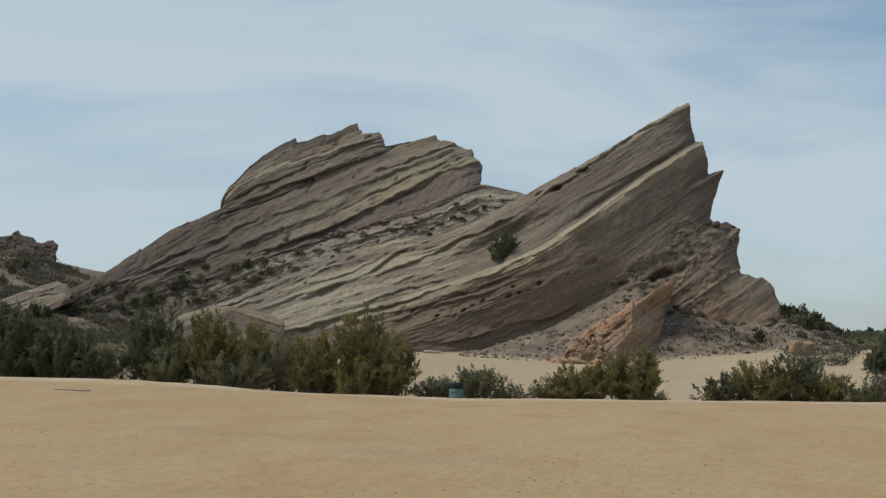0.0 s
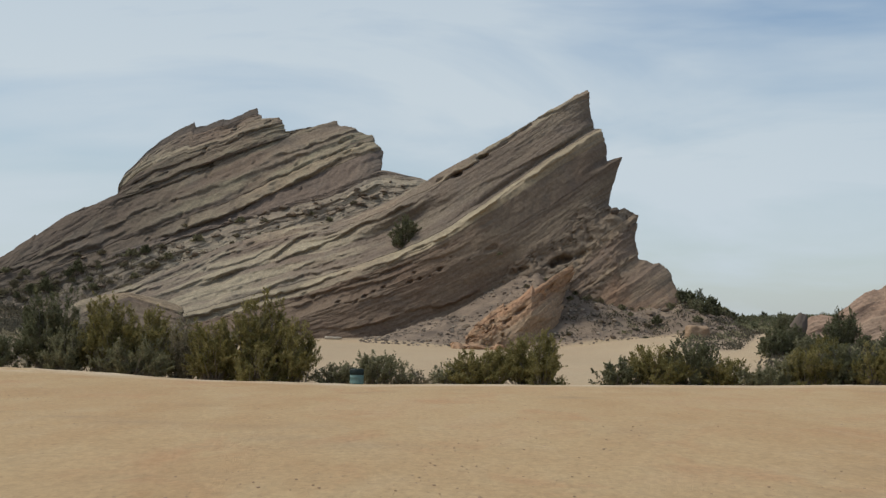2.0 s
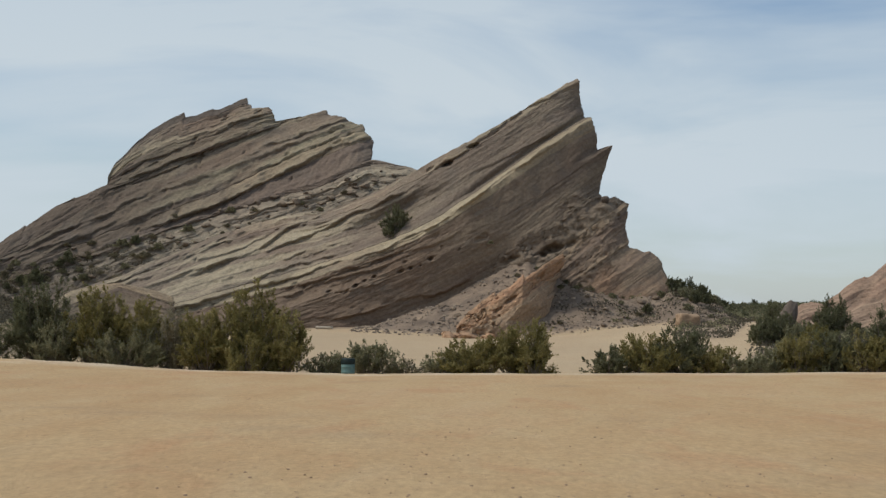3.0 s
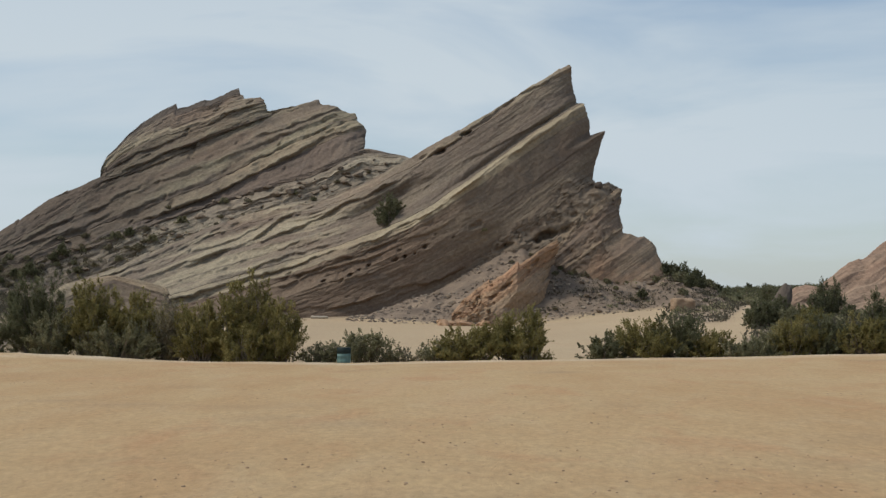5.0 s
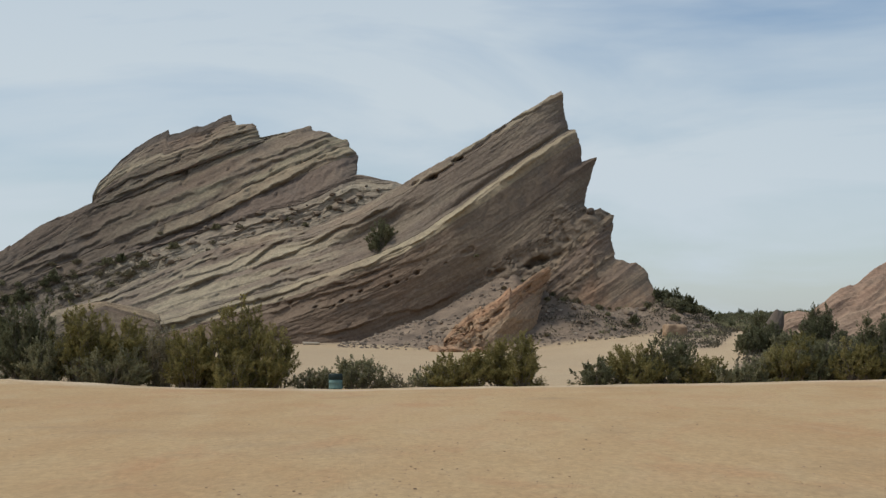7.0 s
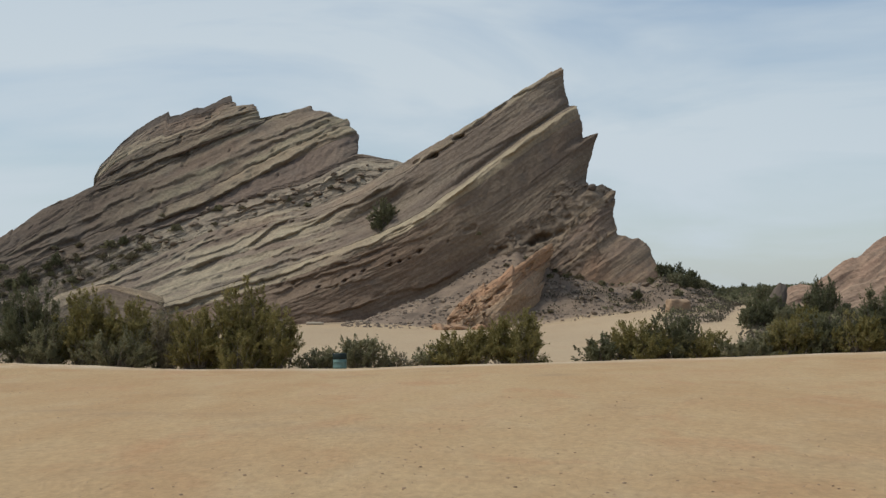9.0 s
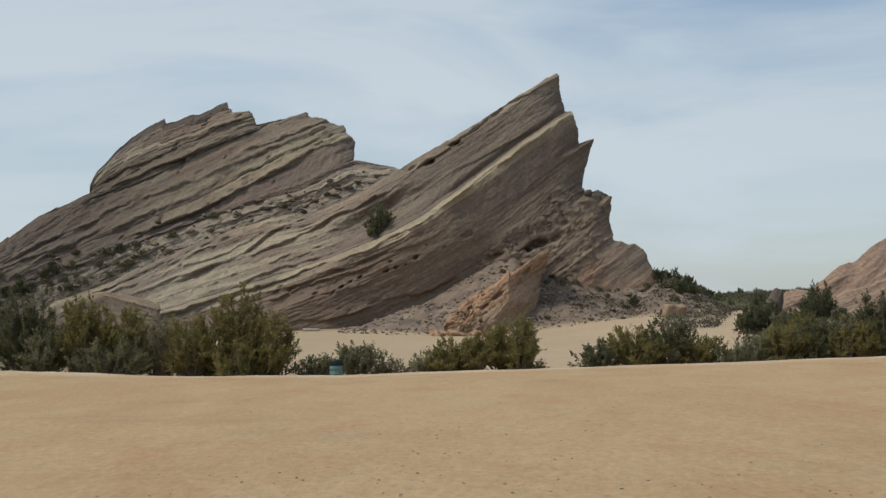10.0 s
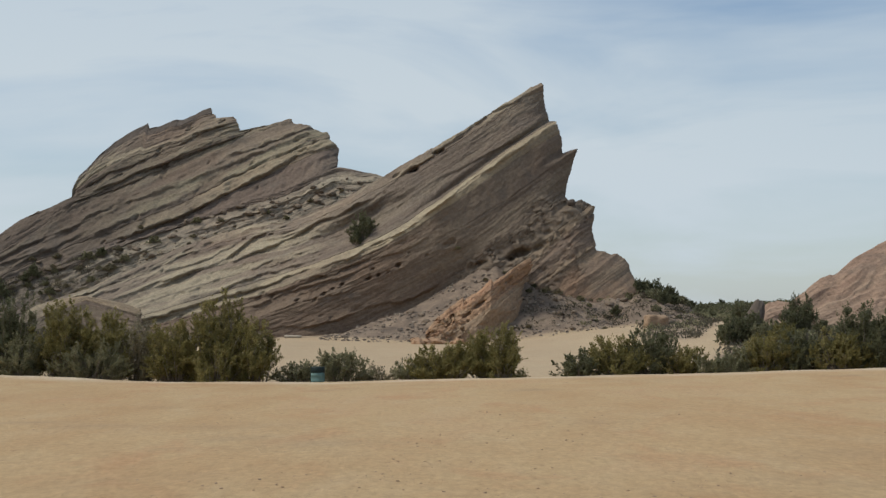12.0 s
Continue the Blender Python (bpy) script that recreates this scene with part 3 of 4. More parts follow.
# the lips of the hard beds: x and z along the lip, how far it juts, slope above, hollow below, paleness
FIN_LIPS = (
    ((-45.8, -31.2, -23.3, -18.4, -10.9, -6.8, -2.8), (1.6, 6.3, 8.7, 10.3, 12.7, 14.4, 16.5), 1.1, 1.0, 0.9, 0.8),
    ((-5.0, -2.8, 1.3, 5.0, 12.8, 17.0, 19.5), (15.0, 16.4, 19.2, 22.0, 28.0, 30.8, 32.0), 0.8, 1.3, 1.0, 0.72),
    ((-25.4, -21.4, -18.2, -13.3, -8.4, -3.6, 1.5), (6.4, 7.8, 8.8, 10.3, 12.0, 13.6, 15.5), 0.7, 0.6, 0.5, 0.6),
    ((-27.5, -22.9, -18.1, -13.3, -9.0), (4.3, 6.3, 7.8, 9.3, 10.8), 0.6, 0.45, 0.4, 0.55),
    ((-24.2, -19.5, -14.7, -9.4), (3.9, 5.8, 6.8, 8.5), 0.6, 0.4, 0.5, 0.5),
    ((-25.0, -19.2, -14.5, -9.8, -6.6, -1.9, 2.5), (2.2, 2.6, 2.9, 4.2, 5.5, 6.8, 8.7), 0.7, 2.2, 1.5, 0.0),
    ((-12.1, -7.0, -2.0, 2.2, 5.5, 9.8, 14.1, 16.5), (19.3, 22.1, 25.9, 28.4, 31.1, 34.4, 36.6, 37.9), 0.5, 0.9, 0.35, 0.7),
    ((-5.3, -2.0, 1.3, 5.4, 9.6, 16.4), (18.8, 21.7, 23.7, 25.6, 27.9, 31.9), 0.35, 0.7, 0.5, 0.15),
)
FIN_SLABS = (
    ((-39.0, -32.6, -29.0, -26.2, -23.7, -18.8), (9.6, 11.9, 13.7, 15.9, 17.7, 19.1), 1.5, 0.8, 1.3, 0.8),
    ((-40.1, -36.6, -30.9, -26.7, -22.5, -19.0, -15.6, -11.3, -7.0), (8.1, 10.4, 12.1, 13.4, 15.2, 16.7, 18.5, 19.9, 21.7), 1.1, 0.9, 2.0, 0.8),
    ((-41.0, -31.9, -27.2, -22.1, -16.5), (6.2, 9.2, 11.3, 12.7, 14.4), 0.7, 0.7, 0.5, 0.7),
    ((-36.0, -28.4, -25.1, -20.2, -14.6), (6.3, 8.9, 9.8, 11.2, 12.7), 0.9, 0.7, 0.9, 0.6),
    ((-55.5, -48.5, -44.2, -39.0, -33.0), (5.6, 8.1, 9.9, 12.4, 15.2), 0.8, 0.6, 0.6, 0.8),
    ((-50.0, -43.0, -37.9, -33.0, -27.6), (6.5, 9.0, 11.6, 13.4, 16.2), 0.8, 0.6, 0.5, 0.8),
    ((-46.0, -40.0, -34.0), (6.7, 8.9, 11.3), 0.5, 0.5, 0.4, 0.7),
    ((-44.0, -36.0, -29.0), (5.0, 7.4, 9.9), 0.5, 0.5, 0.4, 0.6),
    ((-30.0, -25.0, -19.5), (17.0, 18.2, 18.9), 0.4, 0.5, 0.3, 0.8),
)
FIN_ENDS = [(1.00, 17.8), (0.90, 18.4), (0.84, 18.8), (0.80, 20.0), (0.74, 20.4), (0.70, 20.6), (0.68, 22.9), (0.60, 22.0), (0.50, 20.9), (0.44, 20.7), (0.41, 20.8), (0.40, 22.6), (0.36, 24.9), (0.28, 24.2), (0.20, 24.8), (0.18, 25.7), (0.15, 26.6), (0.14, 27.5), (0.10, 28.7), (0.09, 29.2), (0.06, 29.9), (0.05, 30.7), (0.00, 31.4)]
strata_rock("leaning_rock_fin", "huge leaning sandstone fin of tilted tan beds, weathered and pitted", FIN, FIN_ENDS, fin_depth, ROCK,
            seed=2.0, thick=13.0, saw=0.15, round_off=4.0, jag=0.28,
            ledges=((0.80, 3.0, 0.16, -26, 40), (0.30, 0.4, 0.03, 8, 48), (0.22, 0.35, 0.02, 10, 48), (0.14, 0.4, 0.03, 12, 48), (0.07, 0.3, 0.02, 14, 48)),
            hollows=((-9.5, 0.885, 7.0, 0.04, 3.0),),
            grooves=((0.832, 1.1, 0.014, -4, 40),),
            lips=FIN_LIPS + FIN_SLABS,
            under=(((-27.0, -18.0, -14.0, -8.0, -3.6, 2.0, 10.0), (2.6, 5.6, 6.7, 9.0, 11.0, 13.4, 17.5), 0.5, 6.0),),
            caves=((13.5, 12.9, 1.9, 0.75, 2.6), (16.0, 13.6, 1.0, 0.5, 1.2), (7.6, 11.1, 1.3, 0.5, 1.0), (17.6, 15.8, 0.6, 0.35, 0.8), (3.4, 14.3, 0.9, 0.5, 0.8), (-1.6, 25.6, 0.9, 0.32, 1.3), (2.2, 28.4, 0.9, 0.28, 1.3),
                   (9.8, 34.3, 0.6, 0.2, 0.9), (-18.0, 6.3, 0.40, 0.17, 0.8), (-15.5, 6.4, 0.44, 0.22, 1.0), (-14.2, 7.2, 0.32, 0.22, 0.9), (-13.0, 7.9, 0.28, 0.19, 0.8), (-11.6, 8.6, 0.32, 0.19, 0.8), (-7.9, 9.4, 0.48, 0.22, 0.9),
                   (-6.5, 9.9, 0.24, 0.19, 0.8), (-3.7, 11.3, 0.40, 0.30, 0.9), (-7.3, 10.7, 0.24, 0.17, 0.7), (-5.1, 10.3, 0.20, 0.15, 0.6), (-2.2, 13.0, 0.18, 0.14, 0.5), (0.3, 12.6, 0.18, 0.14, 0.5)),
            smooth_zone=lambda x, h: (1 + 0.2 * smooth(-10, -22, x) - 0.35 * smooth(8, 14, x) * (1 - smooth(0.34, 0.4, h))) * (1 - 0.65 * smooth(-27, -18, x) * (1 - smooth(0.64, 0.69, h))) * (1 - 0.8 * smooth(-12, 1, x) * smooth(0.40, 0.47, h) * (1 - smooth(0.96, 0.98, h))),
            rough_zone=lambda x, h: (0.55 + 0.45 * smooth(0.3, 0.36, h)) * smooth(2, 9, x) * smooth(0.10, 0.2, h) * (1 - smooth(0.44, 0.56, h + 0.05 * vnoise(x * 0.3, h * 9, 5.0))),
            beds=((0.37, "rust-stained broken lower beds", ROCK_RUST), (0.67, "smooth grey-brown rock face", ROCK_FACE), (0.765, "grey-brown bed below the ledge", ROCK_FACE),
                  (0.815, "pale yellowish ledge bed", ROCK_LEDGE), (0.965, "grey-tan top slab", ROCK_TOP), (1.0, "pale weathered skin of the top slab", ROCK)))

RIDGE = {
    1.0: [(-93.2, 2.4), (-84.5, 7.1), (-76.1, 11.2), (-72.5, 13.9), (-65.3, 20.5), (-57.7, 24.6), (-52.8, 27.6), (-45.1, 32.1), (-36.0, 36.6), (-31.1, 37.3)],
    0.76: [(-92.8, 1.6), (-78.8, 6.3), (-71.5, 11.1), (-64.1, 16.8), (-57.1, 22.4), (-47.9, 27.1), (-39.1, 32.0), (-31.5, 36.4), (-23.9, 39.3)],
    0.6: [(-92.1, -0.1), (-81.2, 3.0), (-67.8, 8.2), (-60.1, 11.6), (-52.2, 15.3), (-45.6, 18.0), (-38.1, 21.5), (-31.3, 25.8), (-26.9, 28.4), (-21.5, 31.4), (-15.0, 34.2)],
    0.48: [(-92.0, -1.8), (-80.5, 1.8), (-69.8, 6.5), (-57.7, 10.9), (-45.4, 16.4), (-32.5, 21.1), (-22.6, 24.3), (-14.7, 28.7), (-6.0, 28.3)],
    0.0: [(-91.5, -12.0), (-79.4, -8.3), (-50.9, 2.5), (-34.7, 8.1), (-21.4, 13.9), (-5.6, 20.0), (-0.2, 22.7)],
}
RIDGE_LIPS = (
    ((-50.0, -48.6, -47.0, -45.6, -41.5, -38.1, -31.3, -26.9, -21.5, -14.0), (16.4, 17.0, 17.6, 18.2, 20.2, 21.7, 26.0, 28.7, 31.6, 34.8), 1.5, 1.5, 2.2, 0.75),
    ((-69.1, -61.4, -53.5, -49.4, -45.1, -36.4, -32.0, -25.6, -19.0), (12.5, 16.3, 20.7, 23.0, 24.6, 28.2, 30.6, 33.9, 36.5), 0.8, 0.8, 0.6, 0.25),
    ((-65.4, -59.2, -52.7, -47.9, -41.9, -36.8, -27.2, -19.5), (11.9, 14.8, 17.7, 20.2, 22.7, 25.3, 30.8, 34.6), 0.7, 0.7, 0.5, 0.4),
    ((-75.0, -63.0, -55.0, -47.0), (9.6, 13.6, 17.3, 21.0), 0.6, 0.6, 0.5, 0.1),
    ((-58.0, -47.7, -40.9, -32.3, -20.8, -12.6), (11.5, 15.5, 17.0, 19.7, 24.2, 27.4), 0.7, 0.8, 0.5, 0.35),
    ((-66.0, -58.0, -50.0, -42.0), (8.2, 10.6, 13.0, 15.2), 0.6, 0.6, 0.5, 0.25),
    ((-36.0, -28.0, -20.0, -12.0), (30.6, 33.8, 37.2, 40.0), 0.6, 0.6, 0.5, 0.3),
)
RIDGE_ENDS = [(1.00, -30.2), (0.78, -26.3), (0.76, -23.6), (0.74, -23.0), (0.72, -20.4), (0.69, -19.3), (0.66, -16.6), (0.62, -15.6), (0.60, -14.9), (0.50, -14.7), (0.48, -8.1), (0.40, -5.0), (0.00, -0.2)]
strata_rock("rock_ridge", "broad tilted sandstone ridge with a jagged crest behind the fin", RIDGE, RIDGE_ENDS, ridge_depth, ROCK_BACK,
            seed=7.0, thick=18.0, saw=0.6, ledges=((0.7, 0.6, 0.05, -70, -8),), lips=RIDGE_LIPS,
            rough_zone=lambda x, h: 0.3 * (1 - smooth(0.40, 0.50, h)),
            beds=((0.48, "broken stony lower beds", ROCK_RUBBLE), (0.585, "smooth mauve-grey bed", ROCK_MAUVE), (0.63, "cream ledge bed", ROCK_CREAM), (1.0, "tan weathered upper beds", ROCK_BACK)))


def crest_depth(x, z):
    return 211.2 + 1.0 * np.maximum(z, 0)


CREST = {
    1.0: [(-57.9, 26.3), (-57.5, 28.3), (-56.1, 30.2), (-54.8, 32.7), (-52.9, 34.9), (-50.8, 36.6), (-48.1, 38.6), (-47.6, 37.5), (-45.7, 38.1), (-43.9, 39.1), (-42.0, 39.3), (-40.2, 40.4), (-38.9, 41.4), (-37.7, 41.7)],
    0.0: [(-57.1, 23.4), (-53.9, 24.7), (-48.0, 28.2), (-39.1, 32.5), (-30.7, 36.3)],
}
strata_rock("rock_crest", "weathered pale crest slab lying on the tilted ridge", CREST, [(1.00, -37.7), (0.70, -36.4), (0.66, -35.9), (0.61, -33.3), (0.55, -32.9), (0.20, -32.0), (0.00, -30.7)], crest_depth, ROCK_BACK,
            cell=(0.15, 0.11), thick=14.0, seed=8.0, round_off=2.2, jag=0.25, saw=0.15,
            lips=(((-56.5, -52.4, -48.1, -42.9, -37.6, -32.5), (25.2, 28.6, 30.7, 33.6, 36.6, 38.6), 0.7, 1.8, 0.6, 0.5), ((-55.0, -49.4, -44.2, -36.0), (24.6, 27.8, 30.2, 34.2), 0.8, 0.8, 0.7, 0.2)),
            beds=((0.45, "brown lower bed", ROCK_BACK), (0.82, "pale bed", ROCK), (1.0, "dark weathered top plates", ROCK_DARK)))


def outcrop_depth(x, z):
    crease = np.interp(z, [2.5, 4.6, 7.9, 9.8, 11.7], [6.7, 8.6, 8.8, 10.7, 13.5])
    return 187 + 0.5 * np.maximum(z, 0) + 0.75 * np.maximum(x - crease, 0) + 0.25 * np.maximum(crease - x, 0)


OUTCROP = {
    1.0: [(0.1, 1.8), (1.7, 3.8), (3.9, 5.4), (7.0, 7.1), (9.6, 9.0), (11.1, 9.9), (12.8, 10.9), (14.3, 11.7)],
    0.5: [(0.1, 0.5), (3.8, 2.2), (8.1, 4.5), (12.0, 7.8), (14.9, 9.8)],
    0.0: [(0.2, -3.9), (4.5, -3.0), (8.9, -0.8), (12.0, 2.2), (14.3, 4.5)],
}
strata_rock("orange_outcrop", "rusty orange sandstone outcrop standing on the stony slope", OUTCROP, [(1.00, 14.3), (0.70, 14.6), (0.50, 14.2), (0.20, 12.7), (0.00, 10.9)], outcrop_depth, ROCK_ORANGE,
            cell=(0.1, 0.08), thick=7.0, seed=12.0, size=0.6, round_off=1.5, jag=0.6, saw=0.7,
            hollows=((7.3, 0.70, 0.8, 0.07, 1.5), (5.6, 0.62, 0.6, 0.06, 1.2), (11.2, 0.78, 0.5, 0.06, 1.0), (10.2, 0.66, 0.4, 0.05, 0.8)),
            rough_zone=lambda x, h: 0.25 + 1.0 * (1 - smooth(4.5, 7.0, x)),
            smooth_zone=lambda x, h: 0.22 + 0 * x,
            beds=((0.5, "smooth tan lower block", ROCK_TAN), (1.0, "rusty orange upper slab with hollows", ROCK_ORANGE)))


def side_depth(x, z):
    return 138 + 0.9 * np.maximum(z, 0)


SIDE = {
    1.0: [(30.7, 1.6), (32.7, 3.5), (34.3, 4.4), (35.2, 4.7), (36.5, 4.4), (37.3, 5.2), (39.9, 6.8), (41.5, 7.3), (43.6, 8.7), (45.1, 9.6), (49.0, 11.5), (53.6, 13.0), (61.5, 14.9)],
    0.0: [(31.9, -1.3), (40.5, -1.9), (55.7, -2.5)],
}
strata_rock("pink_rock_slope", "smooth pinkish orange sandstone slope with a few shrubs", SIDE, [(0, 61.9), (1, 61.9)], side_depth, ROCK_PINK,
            cell=(0.12, 0.1), thick=8.0, fall=3.2, seed=21.0, size=0.4, round_off=3.0, jag=0.3, saw=0.1, smooth_zone=lambda x, h: 0.15 + 0 * x, rough_zone=lambda x, h: 0.10 + 0 * x, gullies=0.4,
            beds=((0.55, "smooth pinkish lower slope", ROCK_PINK), (1.0, "smooth pinkish upper slope", ROCK_PINK)))


def left_depth(x, z):
    return 212 + 1.2 * np.maximum(z - 6, 0)


LEFT_SLAB = {
    1.0: [(-93.2, 4.6), (-86.2, 7.8), (-81.9, 9.8), (-78.9, 10.9), (-77.0, 10.4), (-75.4, 8.6)],
    0.0: [(-92.9, -0.4), (-85.1, 2.6), (-79.9, 4.6), (-75.2, 7.6)],
}
strata_rock("pale_side_slab", "pale smooth sandstone slab rising from the scrub", LEFT_SLAB, [(0, -75.0), (1, -75.4)], left_depth, ROCK,
            cell=(0.14, 0.1), thick=8.0, seed=41.0, size=0.4, round_off=1.5, jag=0.3, lips=(((-93.0, -86.2, -81.9, -77.0), (4.0, 7.2, 9.2, 10.3), 0.4, 0.7, 0.5, 0.8), ((-93.0, -86.2, -81.9, -77.0), (2.8, 6.0, 7.9, 9.1), 0.5, 0.5, 0.6, 0.4)))

# ---- shrubs ----
def branches(rng, width, height, depth, count):
    """Limbs that fan out from the base to a dome of uneven lobes: their feet and tips."""
    a, r = rng.uniform(0, 2 * np.pi, count), np.sqrt(rng.uniform(0.0, 1.0, count))
    lobe = 1 + 0.20 * np.sin(3 * a + rng.uniform(0, 6)) * r + 0.16 * np.sin(5 * a + rng.uniform(0, 6)) * r
    x, y = np.cos(a) * r * width * 0.5 * lobe, np.sin(a) * r * depth * 0.5 * lobe
    hump = 1 + 0.22 * vnoise(x / width * 3.1, y / depth * 3.1, rng.uniform(0, 50))
    z = height * np.sqrt(np.clip(1 - (0.93 * r) ** 2.4, 0.03, 1)) * hump * rng.uniform(0.62, 1.02, count)
    # low skirt of limbs that hang near the ground
    low = rng.uniform(0, 1, count) < 0.2
    z = np.where(low, z * rng.uniform(0.15, 0.6, count), z)
    tip = np.stack([x, y, np.clip(z, 0.05 * height, height * 1.06)], 1)
    foot = np.stack([x * 0.25 + rng.normal(0, 0.05, count) * width, y * 0.25 + rng.normal(0, 0.05, count) * depth, np.zeros(count)], 1)
    return foot, tip


def stems_mesh(rng, foot, tip, height):
    verts, faces = [], []
    for p0, p2 in zip(foot, tip):
        mid = (p0 + p2) / 2 + rng.normal(0, 0.04, 3) * height + np.array([0, 0, 0.08 * height])
        for p, q, ra, rb in ((p0, mid, 0.022, 0.014), (mid, p2, 0.014, 0.005)):
            base = len(verts)
            for c, rr in ((p, ra), (q, rb)):
                for k in range(4):
                    verts.append((c[0] + rr * math.cos(k * 1.571), c[1] + rr * math.sin(k * 1.571), c[2]))
            for k in range(4):
                faces.append([base + k, base + (k + 1) % 4, base + 4 + (k + 1) % 4, base + 4 + k])
    return verts, faces


def foliage_mesh(rng, foot, tip, width, height, leaves, leaf):
    """Small leaves in sprays along side twigs of each limb; the sprays point up and outwards, so that
    the outline is ragged and light and shade fall into clumps."""
    count = len(tip)
    twigs = count * 9
    own = rng.integers(0, count, twigs)
    f = 1 - 0.62 * rng.uniform(0, 1, twigs) ** 1.5
    along = tip[own] - foot[own]
    start = foot[own] + along * f[:, None]
    along /= np.linalg.norm(along, axis=1)[:, None] + 1e-9
    way = 0.75 * along + rng.normal(0, 0.55, (twigs, 3)) + np.array([0, 0, 0.42])
    way /= np.linalg.norm(way, axis=1)[:, None]
    reach = (0.10 + 0.14 * rng.uniform(0, 1, twigs)) * min(height, 2.2) ** 0.8 * np.where(rng.uniform(0, 1, twigs) < 0.1, 1.5, 1.0)
    which = rng.integers(0, twigs, leaves)
    q = rng.uniform(0, 1, leaves)
    P = start[which] + way[which] * (reach[which] * q)[:, None] + rng.normal(0, 0.028 * min(height, 2.5) ** 0.5, (leaves, 3)) * (1.25 - 0.8 * q)[:, None]
    P[:, 2] = np.maximum(P[:, 2], leaf * 0.4)
    out = P - np.array([0, 0, 0.25 * height])
    out[:, 2] *= 0.8 * width / (2 * height) + 0.35
    out /= np.linalg.norm(out, axis=1)[:, None] + 1e-9
    d = way[which] + rng.normal(0, 0.45, (leaves, 3))
    d /= np.linalg.norm(d, axis=1)[:, None] + 1e-9
    N = out + 0.35 * np.array([0, 0, 1.0]) + rng.normal(0, 0.42, (leaves, 3))
    side = np.cross(N, d)
    side /= np.linalg.norm(side, axis=1)[:, None] + 1e-9
    L = (leaf * rng.uniform(0.7, 1.5, leaves))[:, None]
    V = np.stack([P - d * L * 0.5, P + side * L * 0.32, P + d * L * 0.6, P - side * L * 0.32], 1).reshape(-1, 3)
    return V, np.arange(leaves * 4).reshape(-1, 4)


def shrub(name, label, x, y, width, height, depth, material, leaves, leaf=0.10, seed=0, limbs=60, category="shrub", group=""):
    rng = np.random.default_rng(seed)
    thing = new(name)
    thing.location = (x, y, float(ground_z(x, y)) - 0.05)
    foot, tip = branches(rng, width, height, depth, limbs)
    sv, sf = stems_mesh(rng, foot, tip, height)
    part("trunk", mesh_from("trunk", sv, sf, BARK), thing, "thin grey branching wood")
    fv, ff = foliage_mesh(rng, foot, tip, width, height, leaves, leaf)
    part("foliage", mesh_from("foliage", fv, ff, material, shade=False), thing)
    return tagged(thing, label, category, group)


ROW = "shrubs along the edge of the lot"
# x, y, width, height, kind
SHRUBS = [
    (-28.0, 63.4, 4.6, 3.1, "d"), (-24.9, 63.0, 4.4, 3.0, "d"), (-22.4, 62.6, 3.4, 2.5, "d"), (-20.6, 62.3, 2.4, 1.8, "d"),
    (-18.2, 63.6, 3.1, 3.2, "d"), (-17.3, 62.4, 1.9, 1.7, "g"), (-15.8, 63.2, 2.9, 3.0, "o"), (-14.0, 63.5, 2.7, 2.8, "o"), (-14.2, 62.2, 3.0, 1.6, "g"),
    (-12.4, 63.2, 2.0, 2.7, "s"), (-10.9, 62.8, 2.5, 2.6, "o"), (-9.2, 63.2, 3.3, 3.5, "o"), (-7.5, 62.6, 2.5, 2.5, "o"), (-8.9, 61.9, 2.6, 1.6, "o"),
    (-5.4, 62.7, 2.0, 1.15, "g"), (-3.8, 62.9, 2.7, 1.4, "g"), (-2.1, 62.8, 1.7, 0.8, "s"),
    (-0.6, 62.9, 2.2, 1.0, "g"), (0.9, 62.6, 2.9, 1.7, "o"), (2.8, 63.1, 3.0, 2.2, "o"), (3.4, 62.3, 1.6, 1.3, "o"),
    (6.8, 62.6, 2.3, 1.1, "d"), (8.3, 63.0, 3.2, 1.75, "o"), (9.9, 63.2, 2.9, 1.9, "d"), (11.2, 62.5, 1.9, 1.25, "o"),
    (12.5, 62.2, 2.6, 0.85, "g"), (13.7, 63.0, 2.0, 1.2, "g"), (14.9, 62.8, 2.5, 1.7, "o"), (16.4, 63.2, 2.6, 1.9, "d"), (17.9, 62.6, 2.5, 1.7, "o"),
    (19.2, 63.8, 2.5, 2.7, "d"), (20.6, 63.2, 2.7, 2.6, "d"), (22.6, 63.8, 3.0, 2.5, "d"),
]
for i, (x, y, w, h, kind) in enumerate(SHRUBS):
    mat, label = {"o": (LEAF_OLIVE, "olive green desert shrub with thin bare twigs"), "g": (LEAF_GREY, "grey-green dusty desert shrub on the sand"),
                  "d": (LEAF_DARK, "dark green dense desert bush on the sand"), "s": (LEAF_SAGE, "dusty sage shrub, half dry and thinly leaved")}[kind]
    full = w * h * {"o": 3000, "g": 2600, "d": 3200, "s": 1300}[kind]
    shrub("shrub", label, x, y, w * 1.12, h * 1.09, min(w, 3.2) * 0.85, mat, int(1.5 * full), 0.062, 100 + i, 50 + int(9 * w * h), group=ROW)

